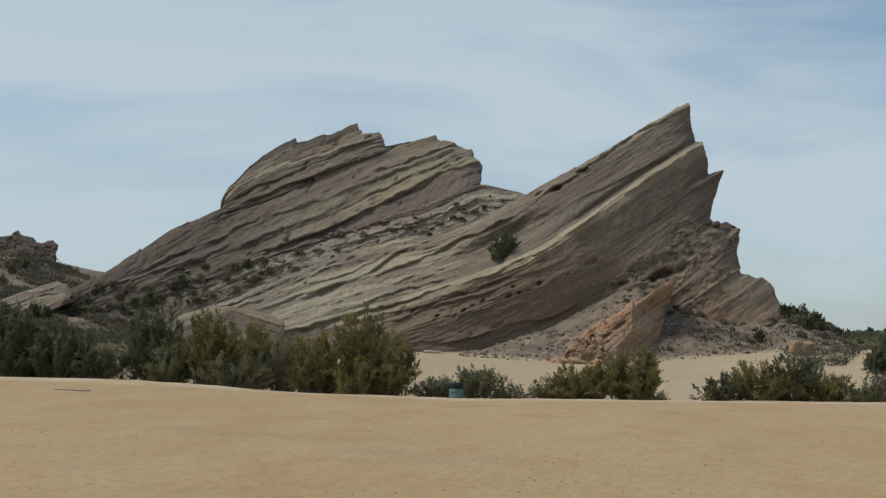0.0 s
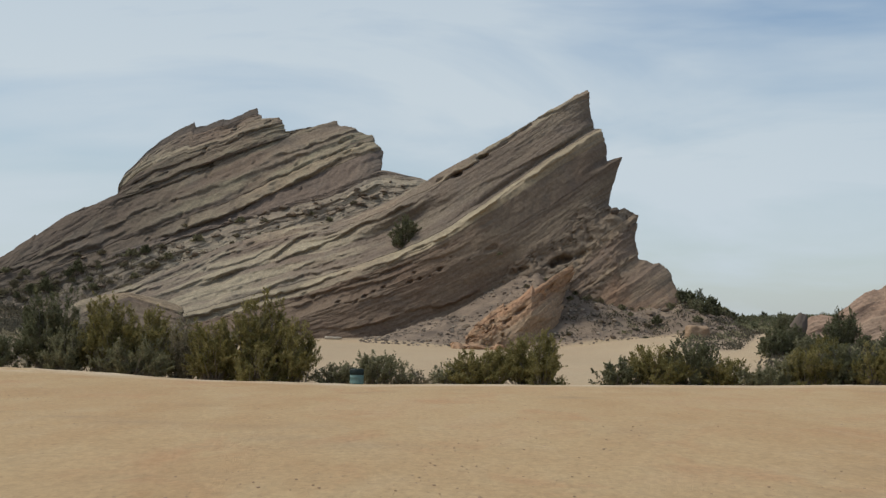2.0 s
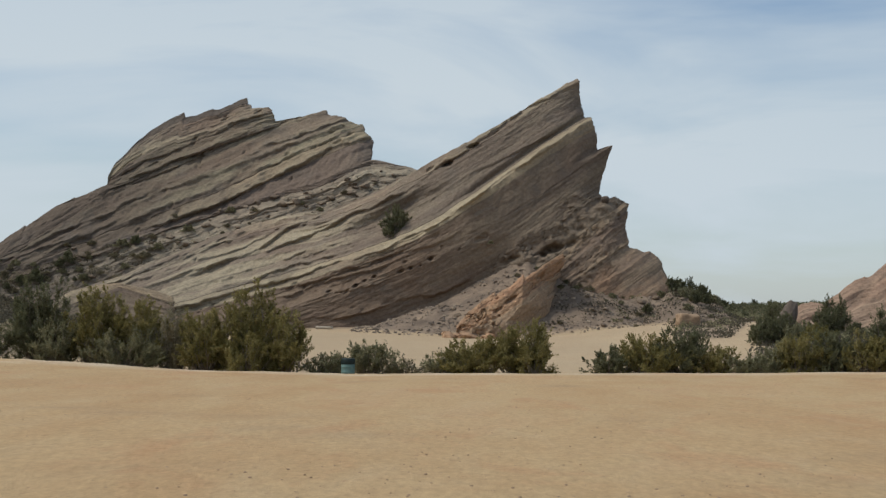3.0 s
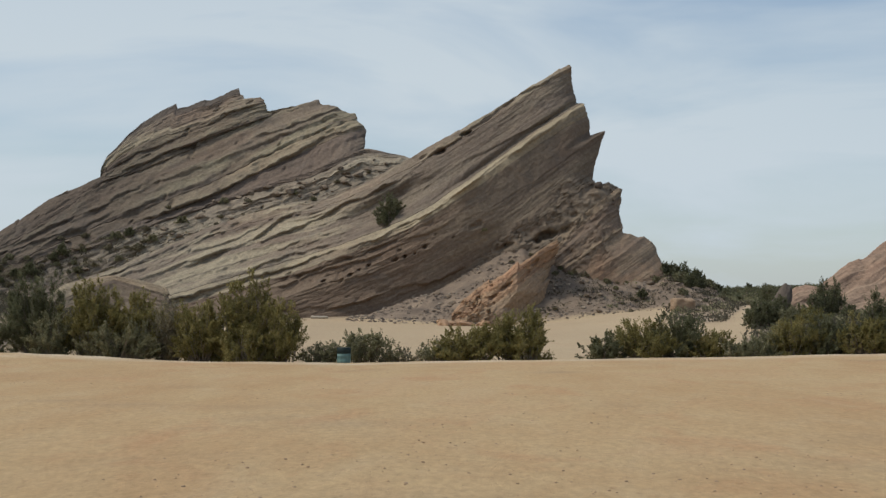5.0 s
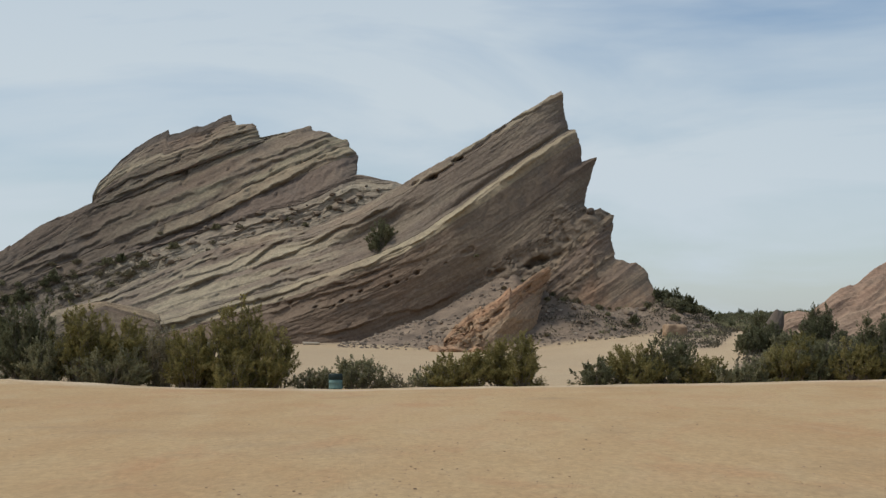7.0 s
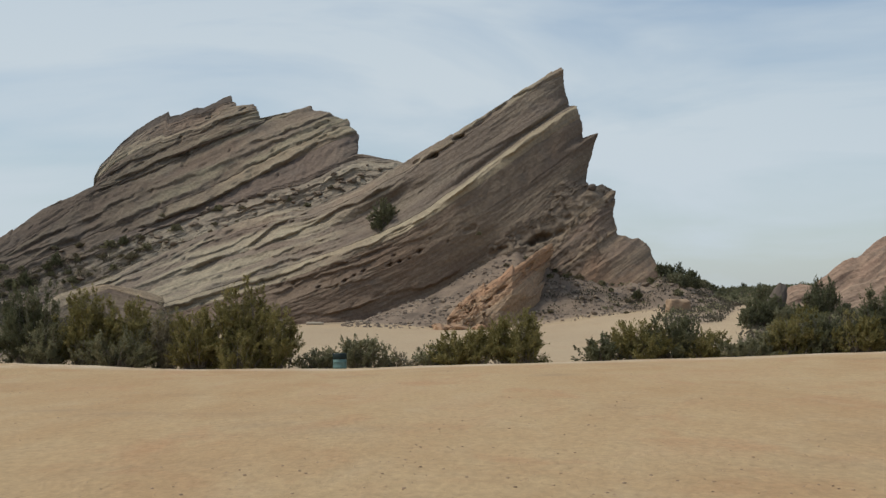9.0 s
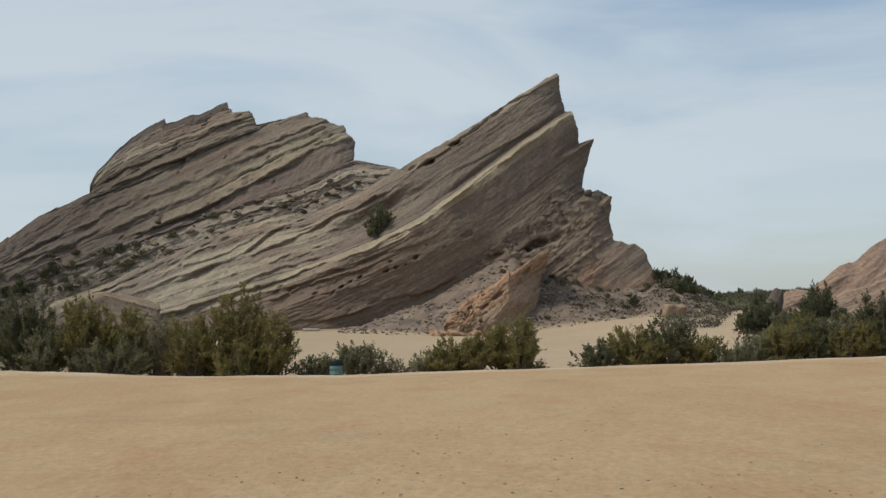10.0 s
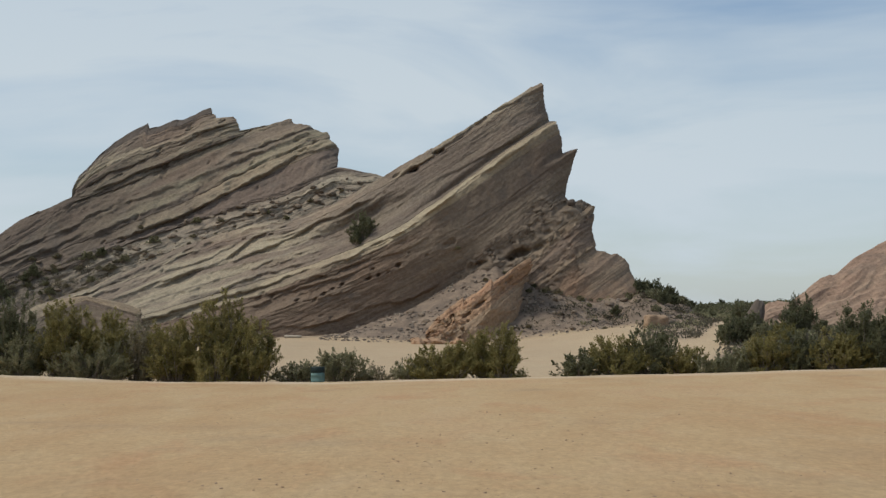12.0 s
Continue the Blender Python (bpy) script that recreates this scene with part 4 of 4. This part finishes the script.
# ---- trash can ----
def trash_can(x, y):
    thing = new("trash_can")
    thing.location = (x, y, float(ground_z(x, y)))
    bm = bmesh.new()
    prof = [(0.0, 0.0), (0.285, 0.0), (0.29, 0.02), (0.29, 0.20), (0.30, 0.215), (0.29, 0.23), (0.29, 0.42), (0.30, 0.435), (0.29, 0.45), (0.29, 0.56), (0.27, 0.57)]
    rings = [[bm.verts.new((r * math.cos(k * math.tau / 28), r * math.sin(k * math.tau / 28), z)) for k in range(28)] for r, z in prof[1:]]
    for p, q in zip(rings, rings[1:]):
        for k in range(28):
            bm.faces.new((p[k], p[(k + 1) % 28], q[(k + 1) % 28], q[k]))
    bm.faces.new(list(reversed(rings[0])))
    part("drum", bm_mesh("drum", bm, CAN_PAINT, True), thing, "faded teal ribbed drum")
    bm = bmesh.new()
    prof = [(0.295, 0.55), (0.305, 0.57), (0.305, 0.76), (0.27, 0.80), (0.08, 0.81)]
    rings = [[bm.verts.new((r * math.cos(k * math.tau / 28), r * math.sin(k * math.tau / 28), z)) for k in range(28)] for r, z in prof]
    for p, q in zip(rings, rings[1:]):
        for k in range(28):
            bm.faces.new((p[k], p[(k + 1) % 28], q[(k + 1) % 28], q[k]))
    bm.faces.new(rings[-1])
    part("lid", bm_mesh("lid", bm, CAN_DARK, True), thing, "dark green domed lid")
    tagged(thing, "faded teal metal trash can with a dark lid on the sand", "trash can")


trash_can(-4.55, 61.30)


# ---- low slab, side rocks, boulders ----
def low_depth(x, z):
    return 186 + 0.8 * np.maximum(z, 0)


LOW = {
    1.0: [(-52.9, 4.2), (-52.3, 5.0), (-51.1, 5.8), (-47.6, 6.5), (-45.2, 6.9), (-43.0, 6.5), (-40.0, 6.0), (-37.5, 5.0)],
    0.6: [(-52.6, 3.0), (-51.0, 3.5), (-47.2, 5.2), (-44.8, 6.3), (-42.5, 5.7), (-37.3, 4.2)],
    0.0: [(-52.1, 0.7), (-37.0, 1.3)],
}
# sunlit top and shaded lower part are painted as two bed colours
strata_rock("low_tan_slab", "low smooth tan sandstone slab at the foot of the fin", LOW, [(0, -36.8), (1, -37.4)], low_depth, ROCK,
            cell=(0.12, 0.1), thick=6.0, seed=31.0, size=0.45, round_off=1.5, jag=0.3,
            beds=((0.62, "rough lower part, coloured brown for shade", ROCK_BACK), (1.0, "rounded top, coloured pale tan for sunlight", ROCK_LEDGE)))


def tooth_depth(x, z):
    return 318 + 0.5 * np.maximum(z - 12, 0)


TOOTH = {
    1.0: [(-139.1, 24.9), (-134.0, 25.4), (-129.5, 25.9), (-127.7, 27.0), (-126.4, 26.1), (-123.7, 25.5), (-122.5, 24.3), (-120.9, 24.0), (-119.1, 25.1), (-117.5, 23.9)],
    0.0: [(-137.4, 19.6), (-124.0, 19.0), (-115.5, 17.2)],
}
strata_rock("far_rock_tooth", "far grey-brown rock tooth on a dark scrubby hill", TOOTH, [(1.00, -117.3), (0.50, -117.1), (0.00, -116.4)], tooth_depth, ROCK_BACK,
            cell=(0.2, 0.16), thick=9.0, seed=35.0, size=0.35, round_off=0.8, jag=0.12, saw=0.25, smooth_zone=lambda x, h: 0.15 + 0 * x, rough_zone=lambda x, h: 0.9 + 0 * x)


def boulder_mesh(seed, flat=0.65, detail=3, facets=7):
    bm = bmesh.new()
    bmesh.ops.create_icosphere(bm, subdivisions=detail, radius=1.0)
    off = Vector((seed * 7.1, seed * 3.3, seed * 1.7))
    for v in bm.verts:
        c = v.co.copy()
        amp = 1.0 if facets else 0.3
        d = 1 + amp * 0.5 * noise.noise(c * 1.1 + off) + amp * 0.28 * noise.noise(c * 2.1 + off) + 0.08 * noise.noise(c * 5 + off)
        # flattened sides, as broken rock has
        for k in range(facets):
            n = Vector((math.sin(k * 2.1 + seed), math.cos(k * 1.7 + seed * 2), math.sin(k + seed * 3))).normalized()
            d = min(d, (0.55 + 0.06 * k) / max(0.05, c.dot(n))) if c.dot(n) > 0.3 else d
        if facets < 0:
            # a block with worn edges
            d = (1 + 0.16 * noise.noise(c * 1.6 + off) + 0.06 * noise.noise(c * 5 + off)) / (abs(c.x) ** 8 + abs(c.y) ** 8 + abs(c.z) ** 8) ** 0.125
        v.co = Vector((c.x * d, c.y * d, c.z * d * flat))
    return bm_mesh("boulder", bm, ROCK_BACK if seed % 2 else ROCK_FACE, detail > 3)


BOULDERS = [boulder_mesh(k + 1, 0.42 + 0.1 * (k % 3), 2) for k in range(6)]


def boulder(me, x, y, z, size, rng, label, group):
    ob = new("boulder", me)
    ob.matrix_world = pose(x, y, z, rng.uniform(-15, 15), rng.uniform(-25, 10), rng.uniform(0, 360)) @ Matrix.Diagonal((size, size, size, 1))
    return tagged(ob, label, "boulder", group)


rng = np.random.default_rng(5)
for k in range(90):
    # rubble in the gully between the ridge and the fin
    t = rng.uniform(0, 1) ** 0.8
    x = -62 + 54 * t
    zz = 9.5 + 16.5 * t + rng.normal(0, 1.6)
    p = settle("rock_ridge", x, zz)
    sz = 0.2 + 0.6 * rng.uniform(0, 1) ** 3
    boulder(BOULDERS[k % 6], p[0], p[1] - 0.1, p[2], sz, rng, "grey-tan boulder lying in the rocky gully", "boulders in the gully")
for x, z, size in [(-32.5, 21.4, 0.7), (-29.9, 22.4, 0.9), (-28.3, 21.2, 0.8), (-26.1, 21.6, 1.0), (-24.3, 22.3, 0.7), (-20.6, 22.4, 0.8), (-17.2, 24.8, 0.9), (-15.3, 24.6, 1.0), (-18.2, 25.8, 0.7), (-58.0, 12.0, 1.0), (-40.0, 17.2, 0.8), (-13.8, 25.7, 0.8)]:
    p = settle("rock_ridge", x, z)
    boulder(BOULDERS[int(size * 10) % 6], p[0], p[1] - 0.2, p[2], size, rng, "grey-tan boulder lying in the rocky gully", "boulders in the gully")
for k in range(165):
    x = rng.uniform(-8, 50) if k % 3 else rng.uniform(10, 38)
    y = rng.uniform(187, 207)
    sz = 0.12 + 0.6 * rng.uniform(0, 1) ** 3
    boulder(BOULDERS[k % 6], x, y, float(ground_z(x, y)) + 0.15 * sz, sz, rng, "small grey-brown boulder on the stony slope", "boulders on the slope")
RUSTY = [boulder_mesh(k + 21, 0.6, 2) for k in range(4)]
for me in RUSTY:
    me.materials[0] = ROCK_ORANGE
for k in range(46):
    x = -1.8 + 9.5 * rng.uniform(0, 1) ** 0.8
    y = rng.uniform(185.0, 187.5 + 0.5 * max(0.0, x + 1.5))
    sz = 0.25 + 0.95 * rng.uniform(0, 1) ** 2
    boulder(RUSTY[k % 4], x, y, float(ground_z(x, y)) + 0.2 * sz, sz, rng, "rusty tan block fallen in front of the outcrop", "boulders before the outcrop")


def lone_rock(name, label, me_seed, x, y, sx, sy, sz, material, lean=(0, 0, 0), facets=7):
    ob = new(name, boulder_mesh(me_seed, 1.0, 4, facets))
    ob.data.materials[0] = material
    ob.matrix_world = pose(x, y, float(ground_z(x, y)) + sz * 0.55, *lean) @ Matrix.Diagonal((sx, sy, sz, 1))
    return tagged(ob, label, "rock")


lone_rock("tan_block", "squarish tan sandstone block beside the dirt road", 14, 27.6, 172.0, 1.3, 1.1, 0.9, ROCK_TAN, (3, 3, 8), -1)
lone_rock("rock_spire", "small dark leaning rock spire among scrub", 16, 30.6, 134.0, 0.8, 0.9, 2.1, ROCK_DARK, (0, 22, 0), 0)
spot = settle("leaning_rock_fin", 21.29, 19.95)
lone_rock("perched_stone", "dark stone perched on a notch of the fin", 18, 0, 0, 0.62, 0.6, 0.5, ROCK_DARK, (0, 0, 0), 0).location = (spot[0], spot[1] + 0.2, spot[2] + 0.42)

# ---- shrubs among the rocks ----
TUFTS = []
for k, (mat, wide, tall) in enumerate(((LEAF_DARK, 2.2, 1.5), (LEAF_GREY, 2.0, 1.2), (LEAF_SAGE, 1.6, 0.9), (LEAF_OLIVE, 2.4, 1.6), (LEAF_DARK, 2.6, 2.4))):
    words = ("dark green scrub bush among rocks", "grey-green scrub bush among rocks", "dry sage tuft among rocks", "olive scrub bush among rocks", "tall dark green bush among rocks")[k]
    TUFTS.append(shrub("scrub_bush", words, -300 - 6 * k, -40, wide, tall, wide, mat, 3200, 0.13, 300 + k, 46))


def tuft(k, x, y, z, size, turn, group):
    ob = copy_thing(TUFTS[k], pose(x, y, z, 0, 0, turn))
    ob.scale = (size, size, size)
    return tagged(ob, group=group)


for k in range(34):
    t = rng.uniform(0, 1)
    x = -70 + 60 * t
    zz = 6.5 + 17 * t + rng.normal(0, 1.7)
    p = settle("rock_ridge", x, zz)
    tuft((1, 2, 2, 2, 2)[k % 5], p[0], p[1] - 0.1, p[2] - 0.1, rng.uniform(0.3, 0.75), rng.uniform(0, 360), "scrub in the gully")
for x, z, size, k in [(-60.0, 11.0, 1.35, 0), (-64.2, 7.9, 1.5, 0), (-52.4, 14.0, 1.1, 1), (-42.7, 16.6, 1.0, 1), (-36.5, 20.0, 0.8, 1), (-32.6, 20.0, 0.8, 2), (-45.2, 19.0, 0.7, 2), (-46.5, 13.6, 0.9, 1), (-57.5, 12.4, 0.8, 2), (-49.0, 12.0, 0.9, 2)]:
    p = settle("rock_ridge", x, z)
    tuft(k, p[0], p[1] - 0.5, p[2] - 0.6 * size, size, 90 * size, "scrub in the gully")
for k in range(52):
    # the scrubby lower end of the ridge
    x = rng.uniform(-84, -48)
    p = settle("rock_ridge", x, 3.5 + 7.5 * rng.uniform(0, 1) ** 1.3 + 0.12 * (x + 84))
    tuft((1, 2, 2, 1, 0)[k % 5], p[0], p[1] - 0.2, p[2] - 0.15, rng.uniform(0.35, 1.0), rng.uniform(0, 360), "scrub at the low end of the ridge")
for k in range(60):
    # stony slopes on both sides
    x = rng.uniform(12, 75) if k % 3 else rng.uniform(-100, -45)
    y = rng.uniform(190, 212) if k % 3 else rng.uniform(170, 215)
    if 34 < x < 54 and abs(x - road_x(y)) < 2.5:
        continue
    tuft((1, 2, 0, 1, 2)[k % 5], x, y, float(ground_z(x, y)) - 0.05, rng.uniform(0.3, 1.0), rng.uniform(0, 360), "scrub on the stony slopes")
for k in range(50):
    # far scrub line on the saddle and the far hill
    if k % 2:
        x, y = rng.uniform(46, 86), rng.uniform(288, 318)
    else:
        x, y = rng.uniform(-150, -88), rng.uniform(270, 322)
    tuft((0, 4, 1)[k % 3], x, y, float(ground_z(x, y)) - 0.1, rng.uniform(0.4, 0.9) if k % 2 else rng.uniform(0.8, 1.5), rng.uniform(0, 360), "far scrub")
for x, y, size, k in [(-90.5, 206.0, 1.3, 0), (-88.0, 207.5, 1.1, 1), (-85.6, 206.5, 1.4, 0), (-83.0, 208.0, 1.2, 0), (-80.8, 207.0, 1.3, 1), (-78.4, 208.0, 1.5, 0), (-76.0, 207.0, 1.3, 0), (-73.8, 205.0, 1.2, 1)]:
    tuft(k, x, y, float(ground_z(x, y)) - 0.1, size, 50 * size, "scrub before the side slab")
for x, y, size, k in [(29.8, 206.0, 0.90, 0), (32.2, 208.0, 1.30, 0), (34.1, 210.0, 1.20, 4), (32.9, 205.0, 1.00, 1), (35.5, 208.0, 1.10, 0), (37.0, 210.0, 0.90, 1), (39.8, 214.0, 0.90, 0), (33.6, 202.0, 0.90, 0), (41.5, 216.0, 0.80, 4), (44.0, 220.0, 0.80, 0), (45.7, 222.0, 0.70, 1), (48.5, 225.0, 0.80, 0), (30.2, 203.0, 1.10, 0), (31.3, 200.0, 1.00, 1), (32.7, 198.0, 1.00, 0), (34.6, 200.0, 0.90, 0), (32.3, 206.0, 1.20, 0), (36.4, 204.0, 1.00, 1), (35.1, 206.0, 1.10, 0), (37.9, 208.0, 0.90, 0), (31.4, 208.0, 1.30, 0), (28.3, 201.0, 0.90, 1), (31.2, 194.0, 0.80, 1), (40.7, 212.0, 0.80, 0)]:
    tuft(k, x, y, float(ground_z(x, y)) - 0.1, size, 40 * size, "bushes at the foot of the fin")
for x, z, size, k in [(-8.9, 15.9, 1.60, 4), (-8.2, 16.9, 1.50, 0), (-9.6, 15.0, 1.30, 0), (4.7, 14.2, 0.40, 1)]:
    p = settle("leaning_rock_fin", x, z)
    tuft(k, p[0], p[1] - 0.6, p[2] - 0.8, size, 70, "bushes on the fin")
for i, (x, y, size, k) in enumerate([(33.0, 128.0, 1.25, 4), (32.1, 126.0, 1.40, 0), (33.7, 127.0, 1.2, 4), (23.7, 112.0, 1.20, 0), (24.6, 113.0, 1.50, 0), (26.0, 115.0, 1.40, 0), (26.2, 112.0, 1.20, 1), (28.5, 118.0, 1.20, 1), (28.9, 116.0, 1.10, 3), (28.5, 122.0, 0.90, 1), (34.1, 124.0, 0.80, 0), (33.7, 150.0, 1.20, 0), (33.1, 151.0, 1.00, 4)]):
    words, mat, wide, tall = (("dark green bush at the foot of the pink rock", LEAF_DARK, 1.9, 1.7), ("grey-green bush beside the dirt road", LEAF_GREY, 2.0, 1.3), None,
                              ("olive bush at the foot of the pink rock", LEAF_OLIVE, 2.2, 1.5), ("tall dark green bush by the pink rock", LEAF_DARK, 1.7, 2.7))[k]
    shrub("shrub", words, x, y, wide * size, tall * size, wide * size, mat, int(7000 * size), 0.10, 700 + i, 70, group="bushes by the pink rock")
for ob in TUFTS:
    # the patterns stand as scrub on the saddle too
    i = TUFTS.index(ob)
    ob.location = (62 + 5 * i, 300 + 3 * i, float(ground_z(62 + 5 * i, 300 + 3 * i)) - 0.1)

for k in range(44):
    x, y = rng.uniform(8, 40), rng.uniform(187, 206)
    tuft((2, 2, 1)[k % 3], x, y, float(ground_z(x, y)) - 0.05, rng.uniform(0.2, 0.6), rng.uniform(0, 360), "scrub below the fin")

# ---- low scrub that covers the slopes ----
def tufts_stuff(name, label, places, size, material, r):
    n, k = len(places), 22
    w = np.repeat(size * r.uniform(0.4, 1.3, n), k)
    c = np.repeat(places, k, 0)
    m = len(w)
    a, q = r.uniform(0, 6.283, m), np.sqrt(r.uniform(0, 1, m))
    P = c + np.stack([np.cos(a) * q * w, np.sin(a) * q * w, w * r.uniform(0.05, 0.8, m) * np.sqrt(1.1 - q * q)], 1)
    d = r.normal(0, 1, (m, 3)) + np.array([0, 0, 0.8])
    d /= np.linalg.norm(d, axis=1)[:, None]
    e = np.cross(d, r.normal(0, 1, (m, 3)))
    e /= np.linalg.norm(e, axis=1)[:, None]
    L = (w * r.uniform(0.22, 0.42, m))[:, None]
    V = np.stack([P - d * L * 0.5, P + e * L * 0.3, P + d * L * 0.6, P - e * L * 0.3], 1).reshape(-1, 3)
    tagged(new(name, mesh_from(name, V, np.arange(m * 4).reshape(-1, 4), material, shade=False)), label, "scrub", kind="stuff")


def scrub_cover(name, label, xs, ys, count, size, material, seed, skip_road=True):
    """Thousands of small dry tufts, joined: nobody could count them."""
    r = np.random.default_rng(seed)
    x, y = r.uniform(*xs, count), r.uniform(*ys, count)
    keep = vnoise(x * 0.12, y * 0.12, seed) > -0.35
    if skip_road:
        keep &= (np.abs(x - road_x(y)) > 1.9) | (y > 230)
    keep &= ~((x > -22) & (x < road_x(y)) & (y < 190)) | ((x > 0.152 * y) & (y > 128) & (y < 190) & (r.uniform(0, 1, count) < 0.6))
    x, y = x[keep], y[keep]
    tufts_stuff(name, label, np.stack([x, y, ground_z(x, y)], 1), size, material, r)


def rock_scrub(name, label, count, size, material, seed):
    """The same on the stony flank of the ridge, densest at its low end."""
    r = np.random.default_rng(seed)
    p = SURFACE["rock_ridge"]
    top = np.interp(p[:, 0], [-90, -70, -60, -46, -38, -31, -15], [4.5, 8.5, 11.5, 16.0, 19.5, 22.0, 26.5])
    p = p[(p[:, 2] < top) & (p[:, 2] > top - 11) & (p[:, 0] < -14)]
    p = p[r.uniform(0, 1, len(p)) < 0.12 + 0.88 * smooth(-38, -62, p[:, 0])]
    p = p[vnoise(p[:, 0] * 0.22, p[:, 2] * 0.4, seed) > -0.25]
    tufts_stuff(name, label, p[r.integers(0, len(p), count)], size, material, r)


scrub_cover("dry_scrub", "low dry grey-brown scrub on the stony slope", (12, 95), (88, 300), 9500, 0.75, LEAF_DRY, 51)
scrub_cover("green_scrub", "low grey-green scrub on the stony slope", (20, 95), (88, 290), 3600, 0.8, LEAF_GREY, 52)
scrub_cover("hill_scrub", "dry grey-brown scrub covering the far hillside", (-170, -50), (165, 328), 20000, 1.2, LEAF_DRY, 53, False)
scrub_cover("hill_dry_scrub", "pale sage scrub dotting the far hillside", (-150, -22), (75, 325), 6500, 0.9, LEAF_SAGE, 54, False)
scrub_cover("saddle_scrub", "dark scrub on the far saddle", (35, 140), (260, 330), 4200, 1.1, LEAF_DARK, 55)
scrub_cover("slope_scrub", "grey-green scrub crowding the slope beside the fin", (29, 58), (200, 250), 900, 1.15, LEAF_GREY, 56)

rock_scrub("gully_dry_scrub", "low dry scrub on the stony flank of the ridge", 900, 0.6, LEAF_SAGE, 57)
rock_scrub("gully_scrub", "low brown half-dry scrub on the stony flank of the ridge", 420, 0.8, LEAF_DRY, 58)

# ---- log, stick, pebbles ----
def log(name, label, x, y, length, radius, turn, material):
    bm = bmesh.new()
    n = 9
    rings = []
    for k in range(n):
        f = k / (n - 1)
        r = radius * (1 - 0.25 * f + 0.08 * math.sin(k * 2.3))
        rings.append([bm.verts.new(((f - 0.5) * length, r * math.cos(a * math.tau / 10) + 0.06 * length * 0.2 * math.sin(f * 5), r * math.sin(a * math.tau / 10))) for a in range(10)])
    for p, q in zip(rings, rings[1:]):
        for a in range(10):
            bm.faces.new((p[a], p[(a + 1) % 10], q[(a + 1) % 10], q[a]))
    bm.faces.new(list(reversed(rings[0])))
    bm.faces.new(rings[-1])
    ob = new(name, bm_mesh(name, bm, material, True))
    ob.matrix_world = pose(x, y, float(ground_z(x, y)) + radius * 0.8, 0, 0, turn)
    return tagged(ob, label, name)


log("log", "weathered grey log lying on the sand by the rocks", -17.7, 194.0, 2.3, 0.24, 4, DRY_WOOD)
log("stick", "pale dry stick lying on the packed sand", -17.0, 49.0, 1.35, 0.045, -6, DRY_WOOD)


def pebbles():
    """Loose stones strewn over the lot, too many to count."""
    r = np.random.default_rng(8)
    tops, faces = [], []
    while len(tops) < 2800 * 12:
        y = 13 + 46 * r.uniform(0, 1) ** 1.3
        x = r.uniform(-0.42, 0.38) * y
        if float(vnoise(x * 0.45, y * 0.2, 77.0)) < r.uniform(-0.7, 0.7):
            continue
        size = 0.006 + 0.019 * r.uniform(0, 1) ** 6
        z = float(ground_z(x, y))
        base = len(tops)
        a0 = r.uniform(0, 6.28)
        for ring, (rr, hh) in enumerate(((1.0, 0.0), (0.8, 0.55))):
            for q in range(6):
                w = size * rr * r.uniform(0.75, 1.25)
                tops.append((x + w * math.cos(a0 + q * 1.047), y + w * math.sin(a0 + q * 1.047), z + hh * size * r.uniform(0.7, 1.2)))
        for q in range(6):
            faces.append([base + q, base + (q + 1) % 6, base + 6 + (q + 1) % 6, base + 6 + q])
        faces.append([base + 6 + q for q in range(6)])
    tagged(new("pebbles", mesh_from("pebbles", tops, faces, PEBBLE, shade=False)), "scattered brown pebbles on the packed sand", "pebbles", kind="stuff")


pebbles()


def rubble():
    """Broken stones all over the slope below the rocks."""
    r = np.random.default_rng(19)
    n = 5200
    x = r.uniform(-14, 46, n)
    y = r.uniform(185, 206, n)
    keep = (talus(x, y) > 0.08) & (vnoise(x * 0.25, y * 0.25, 3.0) > -0.5)
    x, y = x[keep], y[keep]
    n = len(x)
    z = ground_z(x, y)
    size = 0.06 + 0.24 * r.uniform(0, 1, n) ** 4
    verts, faces = [], []
    for i in range(n):
        base = len(verts)
        c = np.array([x[i], y[i], z[i] + 0.25 * size[i]])
        for ring, hh in ((1.0, -0.4), (0.75, 0.5)):
            for q in range(5):
                a = q * 1.2566 + r.uniform(-0.4, 0.4)
                w = size[i] * ring * r.uniform(0.6, 1.3)
                verts.append((c[0] + 1.3 * w * math.cos(a), c[1] + w * math.sin(a), c[2] + size[i] * hh * r.uniform(0.6, 1.2)))
        for q in range(5):
            faces.append([base + q, base + (q + 1) % 5, base + 5 + (q + 1) % 5, base + 5 + q])
        faces.append([base + 5 + q for q in range(5)])
    tagged(new("rubble", mesh_from("rubble", verts, faces, STONE, shade=False)), "grey-brown broken stones strewn over the slope", "rubble", kind="stuff")


rubble()
